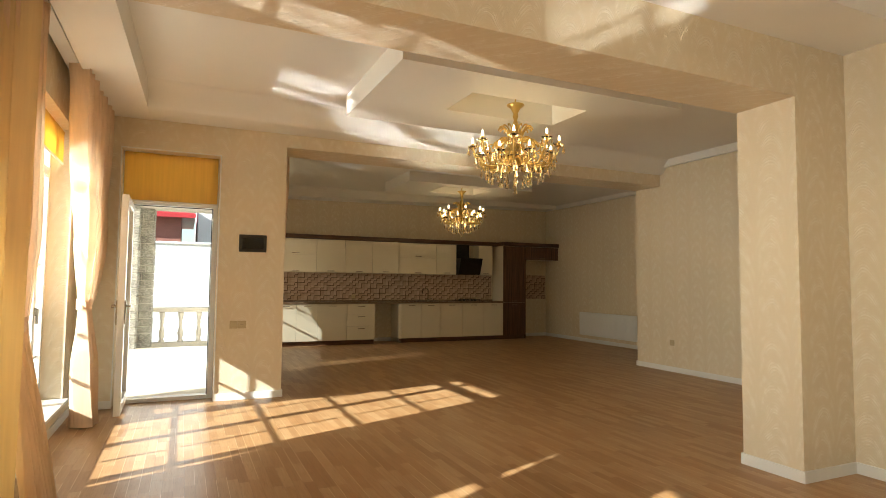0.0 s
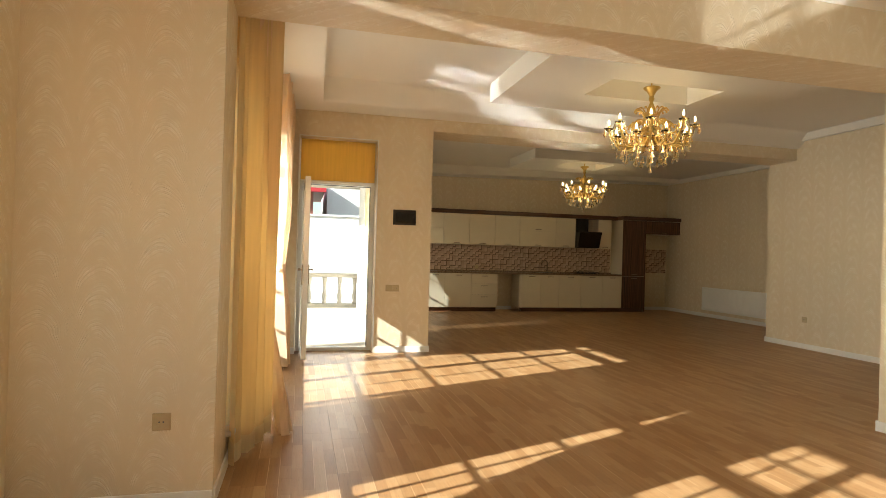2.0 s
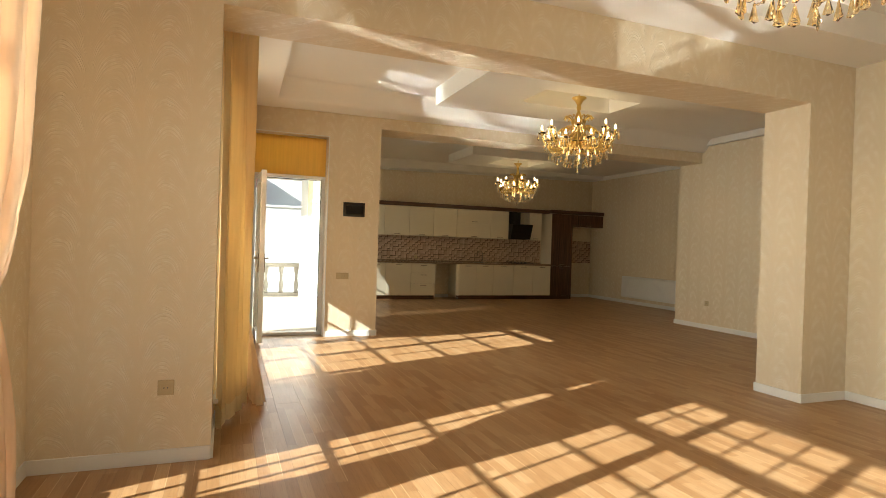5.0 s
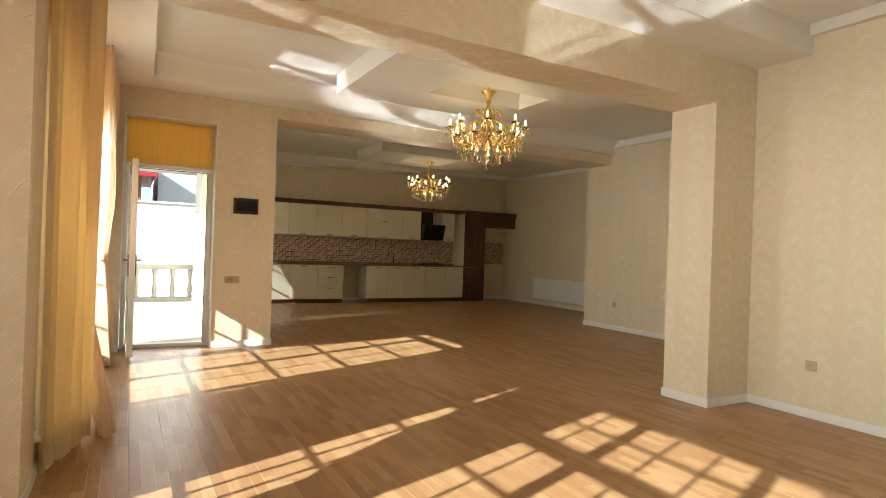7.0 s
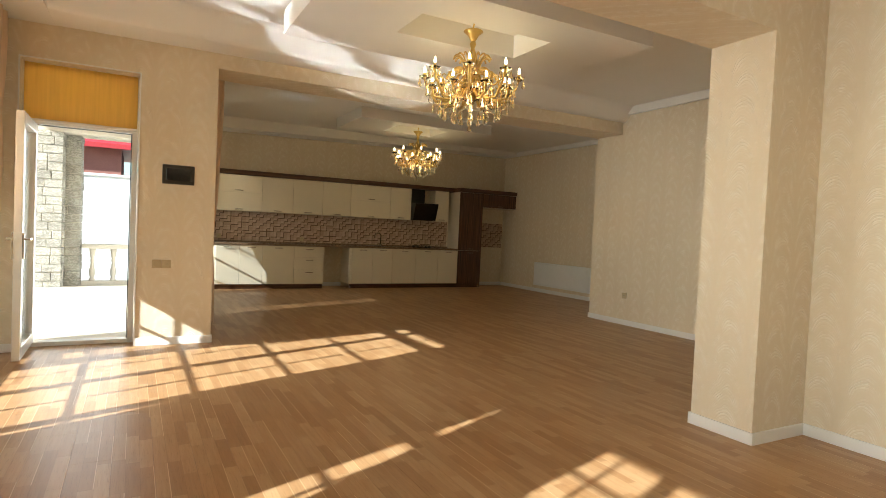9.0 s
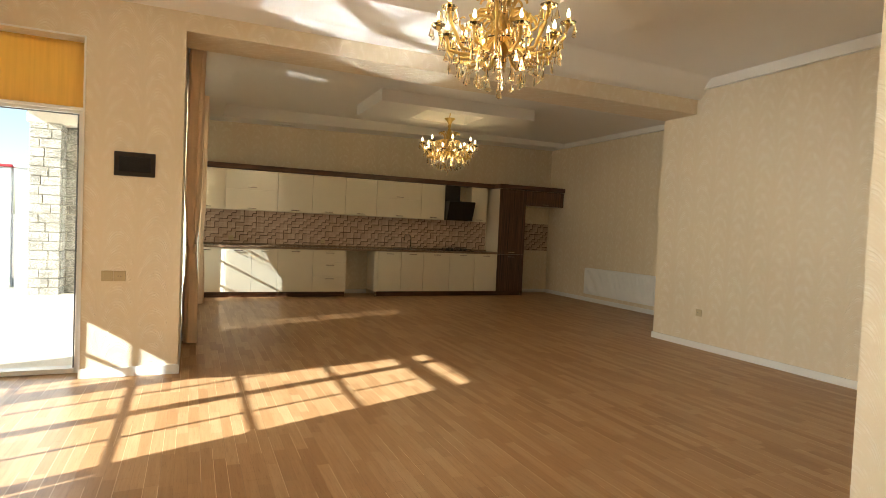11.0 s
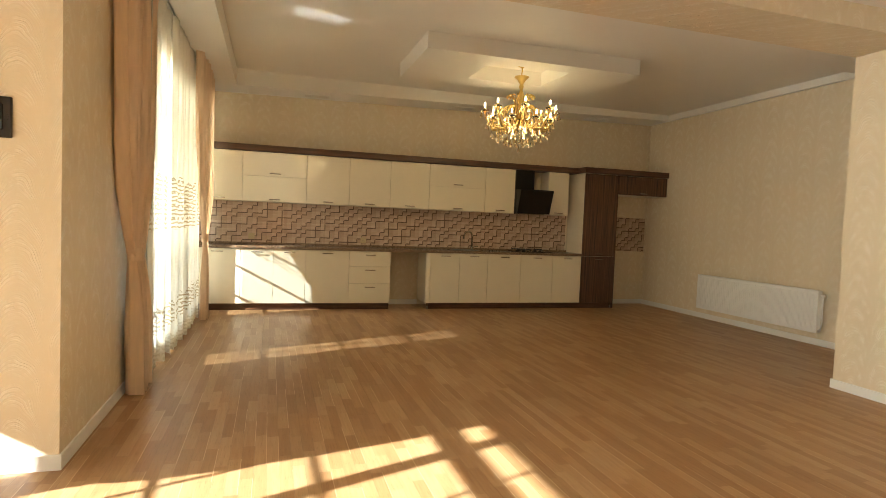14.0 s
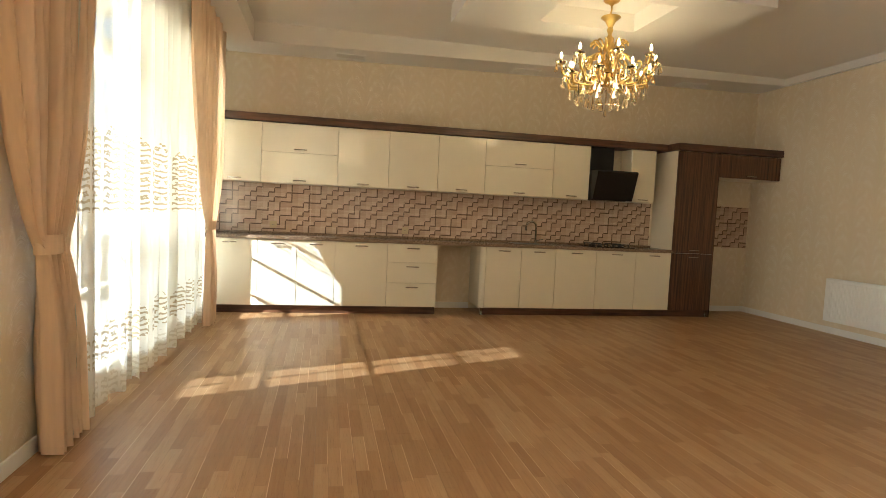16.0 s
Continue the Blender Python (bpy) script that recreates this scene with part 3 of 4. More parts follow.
# ---- terrace door ----
def terrace_door():
    d = tagged(new("door_1"), "open white framed glass terrace door", "door", kind="structure")
    y0, y1, top = 7.12, 7.2, 2.2
    f = 0.055
    part("door_frame", boxes((DX0 + 0.003, DX0 + f, y0, y1, 0, DTOP - 0.003), (DX1 - f, DX1 - 0.003, y0, y1, 0, DTOP - 0.003), (DX0 + f, DX1 - f, y0, y1, top - 0.06, top), (DX0 + f, DX1 - f, y0, y1, DTOP - f, DTOP - 0.003)), PVC, d)
    part("threshold", boxes((DX0 + f, DX1 - f, y0 - 0.02, y1 + 0.02, 0.004, 0.045), bevel=0.005), PVC, d, "white door threshold")
    part("gasket", boxes((DX1 - f - 0.012, DX1 - f - 0.002, y0 - 0.012, y0 - 0.003, 0.05, top - 0.065), (DX0 + f, DX1 - f - 0.012, y0 - 0.012, y0 - 0.003, top - 0.075, top - 0.065)), GASKET, d)
    p = part("pane", boxes((DX0 + f, DX1 - f, 7.156, 7.164, top, DTOP - f)), GLASS, d)
    p.visible_shadow = False
    leaf = part("leaf", boxes((0, 0.06, -0.84, -0.75, 0.05, 2.13), (0, 0.06, -0.09, 0, 0.05, 2.13), (0, 0.06, -0.75, -0.09, 0.05, 0.15), (0, 0.06, -0.75, -0.09, 2.04, 2.13), bevel=0.004), PVC, d, "white plastic door leaf, swung open")
    leaf.matrix_world = pose(DX0 + f + 0.005, 7.1, 0, 0, 0, 1.0)
    g = part("pane", boxes((0.026, 0.034, -0.75, -0.09, 0.15, 2.04)), GLASS, leaf)
    g.visible_shadow = False
    for sx in (-1, 1):
        s = 0.06 if sx > 0 else 0.0
        part("handle", boxes((s, s + sx * 0.012, -0.815, -0.785, 0.9, 1.12), (s + sx * 0.01, s + sx * 0.05, -0.808, -0.792, 1.06, 1.076), (s + sx * 0.036, s + sx * 0.052, -0.8, -0.67, 1.058, 1.078), bevel=0.003), STEEL, leaf, "metal lever handle")
    bl = thing("roller_blind", ((DX0 + DX1) / 2, 7.06, DTOP - 0.03), "half-lowered yellow fabric roller blind over the terrace door", "blind")
    hw = (DX1 - DX0) / 2 - 0.015
    part("roller", tube([(-hw, 0, 0), (hw, 0, 0)], 0.022, 12), BLIND, bl)
    part("fabric", boxes((-hw, hw, -0.022, -0.019, -0.5, 0)), BLIND, bl)
    part("bottom_bar", boxes((-hw, hw, -0.028, -0.013, -0.525, -0.5), bevel=0.003), TRIM, bl)
    return d


terrace_door()
structure("door_casing", boxes((DX0 - 0.012, DX0, 6.905, 6.92, BB, DTOP + 0.012), (DX1, DX1 + 0.012, 6.905, 6.92, BB, DTOP + 0.012), (DX0, DX1, 6.905, 6.92, DTOP, DTOP + 0.012)), TRIM, "thin white edging round the doorway", "trim")


# ---- curtains ----
def drape(name, x, top, tie, foot, z_top, z_tie, flip, label, mat=None, folds=9, seed=1, depth=0.045, flare=0.0):
    """A pleated curtain gathered by a tie: top, tie and foot are spans along y."""
    rnd = random.Random(seed)
    ph = [rnd.uniform(0, 6.28) for _ in range(4)]
    bm = bmesh.new()
    nu, nv = folds * 10, 44
    grid = []
    for j in range(nv + 1):
        z = 0.015 + (z_top - 0.015) * j / nv
        if z >= z_tie:
            k = (z - z_tie) / (z_top - z_tie)
            e = k ** 0.55
            lo, hi = tie[0] + (top[0] - tie[0]) * e, tie[1] + (top[1] - tie[1]) * k ** (0.55 * flip)
        else:
            k = (z_tie - z) / z_tie
            e = k ** 0.6
            lo, hi = tie[0] + (foot[0] - tie[0]) * e, tie[1] + (foot[1] - tie[1]) * e
        pinch = 0.45 + 0.55 * min(1.0, abs(z - z_tie) / 0.5)
        row = []
        for i in range(nu + 1):
            u = i / nu
            w = math.sin(u * folds * 2 * math.pi + ph[0] + 0.5 * math.sin(3 * z + ph[1])) + 0.35 * math.sin(u * folds * 3.3 * math.pi + ph[2] + z)
            out = flare * max(0.0, z_tie - z) / z_tie
            row.append(bm.verts.new((x + out + depth * pinch * w + 0.012 * math.sin(u * 5 + z * 2 + ph[3]), lo + (hi - lo) * u, z)))
        grid.append(row)
    for a, b in zip(grid, grid[1:]):
        for i in range(nu):
            bm.faces.new((a[i], a[i + 1], b[i + 1], b[i]))
    c = thing(name, (0, 0, 0), label, "curtain")
    part("fabric", bm, mat or DRAPE, c, smooth=True)
    m = (tie[0] + tie[1]) / 2
    half = (tie[1] - tie[0]) / 2 + 0.012
    band = bmesh.new()
    n = 28
    rings = [[band.verts.new((x + (0.6 * depth + 0.015) * math.cos(2 * math.pi * k / n), m + half * math.sin(2 * math.pi * k / n), z_tie + dz)) for k in range(n)] for dz in (-0.045, 0.045)]
    for k in range(n):
        band.faces.new((rings[0][k], rings[0][(k + 1) % n], rings[1][(k + 1) % n], rings[1][k]))
    part("tie_band", band, DRAPE, c, "peach fabric tie-back", smooth=True)
    return c


def sheer(x, y0, y1, z_top, label, folds=14, seed=3, mat=None, swing=0.035, slant=0.0, hem=0.0):
    bm = bmesh.new()
    rnd = random.Random(seed)
    ph = [rnd.uniform(0, 6.28) for _ in range(4)]
    nu, nv = folds * 12, 10
    grid = []
    for j in range(nv + 1):
        row = []
        for i in range(nu + 1):
            u = i / nu
            z0 = 0.03 + 0.018 * abs(math.sin(u * folds * 1.7 * math.pi))
            z = z0 + (z_top - z0) * j / nv
            k = 1 - 0.3 * j / nv
            row.append(bm.verts.new((x + slant * u + swing * k * math.sin(u * folds * 2 * math.pi + ph[0]) + 0.02 * math.sin(u * folds * 0.9 * math.pi + ph[1] + 0.4 * z), y0 + (y1 - y0) * u, z)))
        grid.append(row)
    for a, b in zip(grid, grid[1:]):
        for i in range(nu):
            bm.faces.new((a[i], a[i + 1], b[i + 1], b[i]))
    # scalloped embroidered border on both sides of the cloth's foot
    border = bmesh.new()
    for side in (-0.003, 0.003) if hem else ():
        low = [border.verts.new((v.co.x + side, v.co.y, max(0.006, v.co.z - 0.022 * abs(math.sin(i * 0.55))))) for i, v in enumerate(grid[0])]
        high = [border.verts.new((v.co.x + side, v.co.y, v.co.z + hem + 0.02 * math.sin(i * 0.55))) for i, v in enumerate(grid[0])]
        for i in range(nu):
            border.faces.new((low[i], low[i + 1], high[i + 1], high[i]))
    c = thing("lace_curtain", (0, 0, 0), label, "curtain")
    part("fabric", bm, mat or LACE, c, smooth=True)
    if hem:
        part("lace_hem", border, HEM, c, "cream scalloped lace hem", smooth=True)
    return c


PEACH = "peach fabric curtain gathered by a tie-back"
ZT = 3.08
drape("drape_curtain", -0.93, (3.3, 4.5), (3.92, 4.37), (3.68, 4.3), ZT, 1.05, 1, PEACH + ", beside the pier", seed=2, depth=0.045, flare=0.21)
drape("drape_curtain", -0.85, (5.45, 6.86), (5.98, 6.22), (6.06, 6.27), ZT, 1.1, 0.3, PEACH + ", beside the door", seed=3, depth=0.075, flare=0.03)
sheer(-1.07, 3.18, 4.27, ZT, "golden sheer curtain bunched beside the pier", folds=9, mat=VOILE, swing=0.035, slant=0.06)
sheer(-1.02, 3.12, 3.72, ZT, "loose golden sheer fold hanging against the pier", folds=4, mat=VOILE, swing=0.03, slant=0.2, seed=7, hem=0.11)
drape("drape_curtain", 1.1, (7.62, 8.62), (8.02, 8.2), (8.1, 8.42), ZT, 1.02, 1, PEACH + ", at the kitchen window", seed=4, depth=0.055)
drape("drape_curtain", 1.235, (10.35, 11.8), (11.08, 11.42), (11.1, 11.5), ZT, 1.02, 1, PEACH + ", by the units", seed=5, depth=0.035)
sheer(1.12, 9.27, 11.35, ZT, "white lace sheer curtain with embroidered bands", swing=0.05)
sheer(1.08, 11.36, 11.74, ZT, "edge of a white lace sheer beside the units", folds=3, mat=LACE_LOOSE, swing=0.02, seed=9)
sheer(1.11, 8.3, 9.26, ZT, "thin white lace sheer drawn beside the tied curtain", folds=4, mat=LACE_THIN, swing=0.03, seed=8)
drape("drape_curtain", -1.82, (1.2, 2.3), (1.4, 1.68), (1.35, 1.94), ZT, 1.05, 0.8, PEACH + ", at the front window", seed=6, depth=0.06)
for x, y0, y1 in ((-0.94, 3.16, 6.9), (1.08, 7.5, 12.45), (-1.86, -2.6, 2.4)):
    structure("curtain_rail", boxes((x - 0.05, x + 0.05, y0, y1, ZT, ZT + 0.03), bevel=0.004), TRIM, "ceiling-mounted curtain rail", "trim")


# ---- kitchen ----
FRONT, BACK = 11.95, 12.484
DOOR_T = 0.02


def bar_handle(parent, x, z, y, w=0.15):
    bm = boxes((x - w / 2, x + w / 2, y - 0.034, y - 0.024, z - 0.006, z + 0.006), (x - w / 2 + 0.012, x - w / 2 + 0.022, y - 0.026, y, z - 0.005, z + 0.005),
               (x + w / 2 - 0.022, x + w / 2 - 0.012, y - 0.026, y, z - 0.005, z + 0.005), bevel=0.002)
    part("handle", bm, STEEL, parent, "steel bar handle")


def front(parent, name, x0, x1, z0, z1, y, mat, hz, hx=None):
    g = 0.0022
    d = part(name, boxes((x0 + g, x1 - g, y, y + DOOR_T, z0 + g, z1 - g), bevel=0.003), mat, parent)
    bar_handle(d, (x0 + x1) / 2 if hx is None else hx, hz, y)
    return d


def base_unit(x0, x1, doors, drawers=0, label=""):
    u = thing("base_cabinet", (0, 0, 0), label, "kitchen cabinet", "kitchen base cabinets")
    part("body", boxes((x0 + 0.001, x1 - 0.001, FRONT + DOOR_T + 0.002, BACK, 0.095, 0.858)), CARCASS, u)
    if drawers:
        zs = [0.095, 0.385, 0.635, 0.855]
        for a, b in zip(zs, zs[1:]):
            front(u, "drawer", x0, x1, a, b, FRONT, CREAM, b - 0.05)
    else:
        w = (x1 - x0) / doors
        for k in range(doors):
            front(u, "door", x0 + k * w, x0 + (k + 1) * w, 0.095, 0.855, FRONT, CREAM, 0.815)
    return u


BASE = "glossy cream base cabinet with a steel bar handle"
base_unit(1.016, 1.62, 1, label=BASE)
base_unit(1.62, 2.49, 2, label="glossy cream double-door base cabinet")
base_unit(2.49, 3.105, 1, label=BASE)
base_unit(3.105, 3.72, 0, 1, label="glossy cream cabinet with three drawers")
base_unit(4.33, 5.25, 2, label="glossy cream sink cabinet with two doors")
base_unit(5.25, 6.37, 2, label="glossy cream double-door base cabinet under the hob")
base_unit(6.37, 6.885, 1, label=BASE)


def end_panel():
    """Rounded cream end panel beside the appliance gap."""
    bm = bmesh.new()
    pts = [(4.328, FRONT)] + [(4.328 - 0.06 * math.sin(a), FRONT + 0.06 * (1 - math.cos(a)) * 1.0) for a in (math.pi / 2 * k / 8 for k in range(1, 9))] + [(4.268, BACK), (4.328, BACK)]
    lo = [bm.verts.new((x, y, 0.095)) for x, y in pts]
    hi = [bm.verts.new((x, y, 0.857)) for x, y in pts]
    n = len(pts)
    for k in range(n):
        bm.faces.new((lo[k], lo[(k + 1) % n], hi[(k + 1) % n], hi[k]))
    bm.faces.new(lo[::-1])
    bm.faces.new(hi)
    tagged(part("end_panel", bm, CREAM), "rounded glossy cream cabinet end panel", "cabinet panel")


end_panel()
for x0, x1 in ((1.016, 3.715), (4.3, 7.49)):
    tagged(part("plinth", boxes((x0, x1, 12.0, 12.018, 0.001, 0.094), bevel=0.002), WALNUT_X), "dark walnut plinth under the base cabinets", "plinth")
for x in (4.31, 7.482):
    tagged(part("cabinet_foot", lathe([(0.022, 0.001), (0.022, 0.01), (0.014, 0.014), (0.014, 0.085), (0.022, 0.09), (0.022, 0.094)], 14, (x - 0.0, 11.985, 0)), STEEL, smooth=True), "metal cabinet foot beside the plinth", "cabinet foot")


def worktop():
    w = thing("worktop", (0, 0, 0), "speckled brown worktop running along the kitchen wall", "worktop")
    bm = boxes((1.016, 6.888, 11.93, 12.484, 0.86, 0.9), bevel=0.006)
    part("slab", bm, COUNTER, w)
    part("upstand", boxes((1.016, 6.888, 12.462, 12.48, 0.9, 0.925), bevel=0.004), COUNTER, w)


worktop()


def upper_unit(x0, x1, flaps=0, label=""):
    u = thing("wall_cabinet", (0, 0, 0), label, "kitchen cabinet", "kitchen wall cabinets")
    y = 12.19
    part("body", boxes((x0 + 0.001, x1 - 0.001, y + DOOR_T + 0.002, BACK, 1.515, 2.218)), CARCASS, u)
    if flaps:
        front(u, "flap_door", x0, x1, 1.515, 1.875, y, CREAM, 1.55)
        front(u, "flap_door", x0, x1, 1.875, 2.215, y, CREAM, 1.915)
    else:
        front(u, "door", x0, x1, 1.515, 2.215, y, CREAM, 1.55)
    return u


UP_L = "glossy cream wall cabinet with a steel handle"
for a, b in ((1.016, 1.61), (2.49, 3.105), (3.105, 3.72), (3.72, 4.33), (5.25, 5.76), (6.36, 6.72)):
    upper_unit(a, b, label=UP_L)
upper_unit(1.61, 2.49, 1, "glossy cream wall cabinet with two lift-up flaps")
upper_unit(4.33, 5.25, 1, "glossy cream wall cabinet with two lift-up flaps")


def tall_unit():
    u = thing("tall_cabinet", (0, 0, 0), "tall dark walnut pantry cabinet with cream side", "kitchen cabinet")
    part("body", boxes((6.892, 7.5, FRONT + DOOR_T + 0.002, BACK, 0.095, 2.218)), CARCASS, u)
    front(u, "door", 6.892, 7.5, 0.095, 0.862, FRONT, WALNUT, 0.812)
    front(u, "door", 6.892, 7.5, 0.862, 2.215, FRONT, WALNUT, 0.905)
    part("side_panel", boxes((7.501, 7.517, FRONT, BACK, 0.001, 2.218), bevel=0.002), WALNUT, u)
    f = thing("bridge_cabinet", (0, 0, 0), "dark walnut cabinet above the empty fridge space", "kitchen cabinet")
    part("body", boxes((7.519, 8.464, FRONT + DOOR_T + 0.002, BACK, 1.9, 2.218)), CARCASS, f)
    front(f, "door", 7.519, 8.464, 1.9, 2.215, FRONT, WALNUT, 1.935)


tall_unit()
cr = thing("crown_trim", (0, 0, 0), "dark walnut crown trim along the cabinet tops", "cabinet trim")
part("rail", boxes((1.016, 6.86, 12.15, 12.484, 2.222, 2.31), bevel=0.004), WALNUT_X, cr)
part("rail", boxes((6.865, 8.464, 11.91, 12.484, 2.222, 2.312), bevel=0.004), WALNUT_X, cr)


def hood():
    h = thing("cooker_hood", (0, 0, 0), "black slanted glass cooker hood", "cooker hood")
    bm = bmesh.new()
    prof = [(12.1, 1.52), (11.98, 1.88), (11.995, 1.9), (12.35, 1.9), (12.48, 1.62), (12.48, 1.52)]
    a = [bm.verts.new((5.775, y, z)) for y, z in prof]
    b = [bm.verts.new((6.345, y, z)) for y, z in prof]
    n = len(prof)
    for k in range(n):
        bm.faces.new((a[k], a[(k + 1) % n], b[(k + 1) % n], b[k]))
    bm.faces.new(a[::-1])
    bm.faces.new(b)
    part("body", bm, BLACK, h)
    part("chimney", boxes((5.775, 6.1, 12.2, 12.48, 1.9, 2.218), bevel=0.004), BLACK, h)
    part("filter", boxes((5.85, 6.27, 12.13, 12.4, 1.512, 1.52), bevel=0.002), STEEL, h)


hood()


def tap():
    c = thing("kitchen_tap", (5.12, 12.36, 0.9), "curved steel kitchen tap", "tap")
    part("base", lathe([(0.028, 0), (0.028, 0.012), (0.02, 0.02), (0.02, 0.05)], 18), STEEL, c, smooth=True)
    pts = [(0, 0, 0.05), (0, 0, 0.22)] + [(-0.07 + 0.07 * math.cos(t), -0.02 * math.sin(t), 0.22 + 0.07 * math.sin(t)) for t in (math.pi * k / 10 for k in range(1, 11))] + [(-0.14, 0, 0.17)]
    part("spout", tube(pts, 0.012, 10), STEEL, c, smooth=True)
    part("lever", tube([(0.02, 0, 0.04), (0.06, -0.01, 0.055), (0.1, -0.015, 0.06)], 0.007, 8), STEEL, c, smooth=True)
    sk = thing("kitchen_sink", (5.12, 12.18, 0.9), "inset steel sink with drainer", "sink")
    part("rim", boxes((-0.42, 0.42, -0.2, 0.22, 0.0005, 0.006), bevel=0.002), STEEL, sk)
    # flat dark sheet on the rim colours in the shade of a hollow bowl
    part("bowl", boxes((-0.38, 0.0, -0.16, 0.14, 0.006, 0.008)), GASKET, sk)
    for k in range(6):
        part("drainer_rib", boxes((0.06, 0.38, -0.14 + 0.05 * k, -0.12 + 0.05 * k, 0.006, 0.01), bevel=0.001), STEEL, sk)


tap()


def hob():
    h = thing("gas_hob", (6.07, 12.2, 0.9), "black gas hob with iron pan supports", "hob")
    part("plate", boxes((-0.29, 0.29, -0.23, 0.23, 0.0005, 0.01), bevel=0.003), BLACK, h)
    for x, y, r in ((-0.15, -0.1, 0.035), (0.15, -0.1, 0.045), (-0.15, 0.11, 0.045), (0.15, 0.11, 0.03)):
        part("burner", lathe([(r, 0.01), (r, 0.022), (r * 0.7, 0.026), (r * 0.7, 0.032)], 16, (x, y, 0)), IRON, h, smooth=True)
    for x in (-0.15, 0.15):
        for yy in (-0.1, 0.11):
            part("pan_support", boxes((x - 0.12, x + 0.12, yy - 0.005, yy + 0.005, 0.035, 0.045), (x - 0.005, x + 0.005, yy - 0.095, yy + 0.095, 0.034, 0.044), (x - 0.12, x - 0.11, yy - 0.005, yy + 0.005, 0.01, 0.036), (x + 0.11, x + 0.12, yy - 0.005, yy + 0.005, 0.01, 0.036)), IRON, h)
    for k in range(4):
        part("knob", lathe([(0.016, 0.01), (0.014, 0.03)], 12, (-0.12 + 0.08 * k, -0.205, 0)), STEEL, h, smooth=True)


hob()


# ---- radiator ----
def radiator():
    r = thing("radiator", (8.42, 9.96, 0.0), "long white panel radiator mounted low on the wall", "radiator")
    y0, y1, z0, z1 = -1.02, 1.02, 0.16, 0.67
    part("front_panel", boxes((-0.05, -0.038, y0, y1, z0, z1), bevel=0.005), ENAMEL, r)
    n = 58
    ribs = bmesh.new()
    for k in range(n):
        y = y0 + 0.03 + (y1 - y0 - 0.06) * (k + 0.5) / n
        box(ribs, -0.056, -0.049, y - 0.009, y + 0.009, z0 + 0.035, z1 - 0.035, bevel=0.003)
    part("ribs", ribs, ENAMEL, r)
    part("back_panel", boxes((0.0, 0.012, y0, y1, z0, z1), bevel=0.004), ENAMEL, r)
    part("top_grille", boxes((-0.05, 0.012, y0, y1, z1, z1 + 0.008), *[(-0.046, 0.008, y0 + 0.04 * k, y0 + 0.04 * k + 0.012, z1 + 0.008, z1 + 0.011) for k in range(1, 51)]), ENAMEL, r)
    for y in (y0, y1):
        part("side_cover", boxes((-0.052, 0.014, y - 0.004, y + 0.004, z0, z1), bevel=0.002), ENAMEL, r)
    for y in (y0 + 0.3, y1 - 0.3):
        part("bracket", boxes((0.012, 0.05, y - 0.02, y + 0.02, z0 + 0.05, z1 - 0.05)), ENAMEL, r)
    v = part("valve", tube([(-0.02, y0 - 0.005, z1 - 0.05), (-0.02, y0 - 0.06, z1 - 0.05)], [0.014, 0.022], 12), ENAMEL, r, "white thermostat valve", smooth=True)
    part("pipe", tube([(-0.02, y0 - 0.04, z1 - 0.05), (-0.02, y0 - 0.045, 0.3), (-0.02, y0 - 0.03, z0 + 0.04), (-0.02, y0, z0 + 0.04)], 0.009, 10), ENAMEL, r, smooth=True)
    part("vent_plug", tube([(-0.02, y1 + 0.0, z1 - 0.05), (-0.02, y1 + 0.02, z1 - 0.05)], 0.012, 10), STEEL, r, smooth=True)


radiator()


# ---- wall fittings ----
def wall_plate(name, m, sections, label, category):
    """Champagne plates in a row on a wall; local x runs along the wall and -y out of it."""
    o = thing(name, (0, 0, 0), label, category)
    o.matrix_world = m
    n = len(sections)
    for k, kind in enumerate(sections):
        x = (k - (n - 1) / 2) * 0.088
        f = part("frame", boxes((x - 0.043, x + 0.043, -0.009, 0, -0.043, 0.043), bevel=0.003), GOLDPLATE, o)
        if kind == "switch":
            part("rocker", boxes((x - 0.027, x + 0.027, -0.014, -0.009, -0.027, 0.027), bevel=0.002), GOLDPLATE, o)
        else:
            part("socket_face", boxes((x - 0.027, x + 0.027, -0.011, -0.009, -0.016, 0.016), bevel=0.001), GOLDPLATE, o)
            for dx in (-0.0095, 0.0095):
                part("socket_hole", lathe([(0.004, 0), (0.004, 0.0012)], 8), GASKET, o).matrix_local = pose(x + dx, -0.0112, 0, 90)
    return o


SOCK = "champagne wall socket near the floor"
wall_plate("wall_socket", pose(-1.275, 2.68, 0.43), ["socket"], SOCK, "socket")
wall_plate("wall_socket", pose(6.81, 6.71, 0.44, 0, 0, -90), ["socket"], SOCK, "socket")
wall_plate("wall_socket", pose(4.365, 2.13, 0.43, 0, 0, -90), ["socket"], SOCK, "socket")
wall_plate("light_switch", pose(0.52, 6.92, 0.83), ["switch", "socket"], "champagne light switch and socket pair by the door", "switch")
wall_plate("wall_socket", pose(1.74, 12.478, 1.01), ["socket"], "small socket on the kitchen splashback", "socket")
wall_plate("wall_socket", pose(3.38, 12.478, 1.0), ["socket"], "small socket on the kitchen splashback", "socket")

fb = thing("fuse_box", (0.655, 6.92, 1.745), "dark brown fuse box with a smoked door", "fuse box")
part("frame", boxes((-0.15, 0.15, -0.018, 0, -0.098, 0.098), bevel=0.006), BROWNBOX, fb)
part("door", boxes((-0.115, 0.115, -0.026, -0.018, -0.062, 0.062), bevel=0.004), BLACK, fb)
for lx in (-0.13, 0.13):
    part("latch", boxes((lx - 0.008, lx + 0.008, -0.022, -0.017, -0.012, 0.012), bevel=0.001), BROWNBOX, fb)


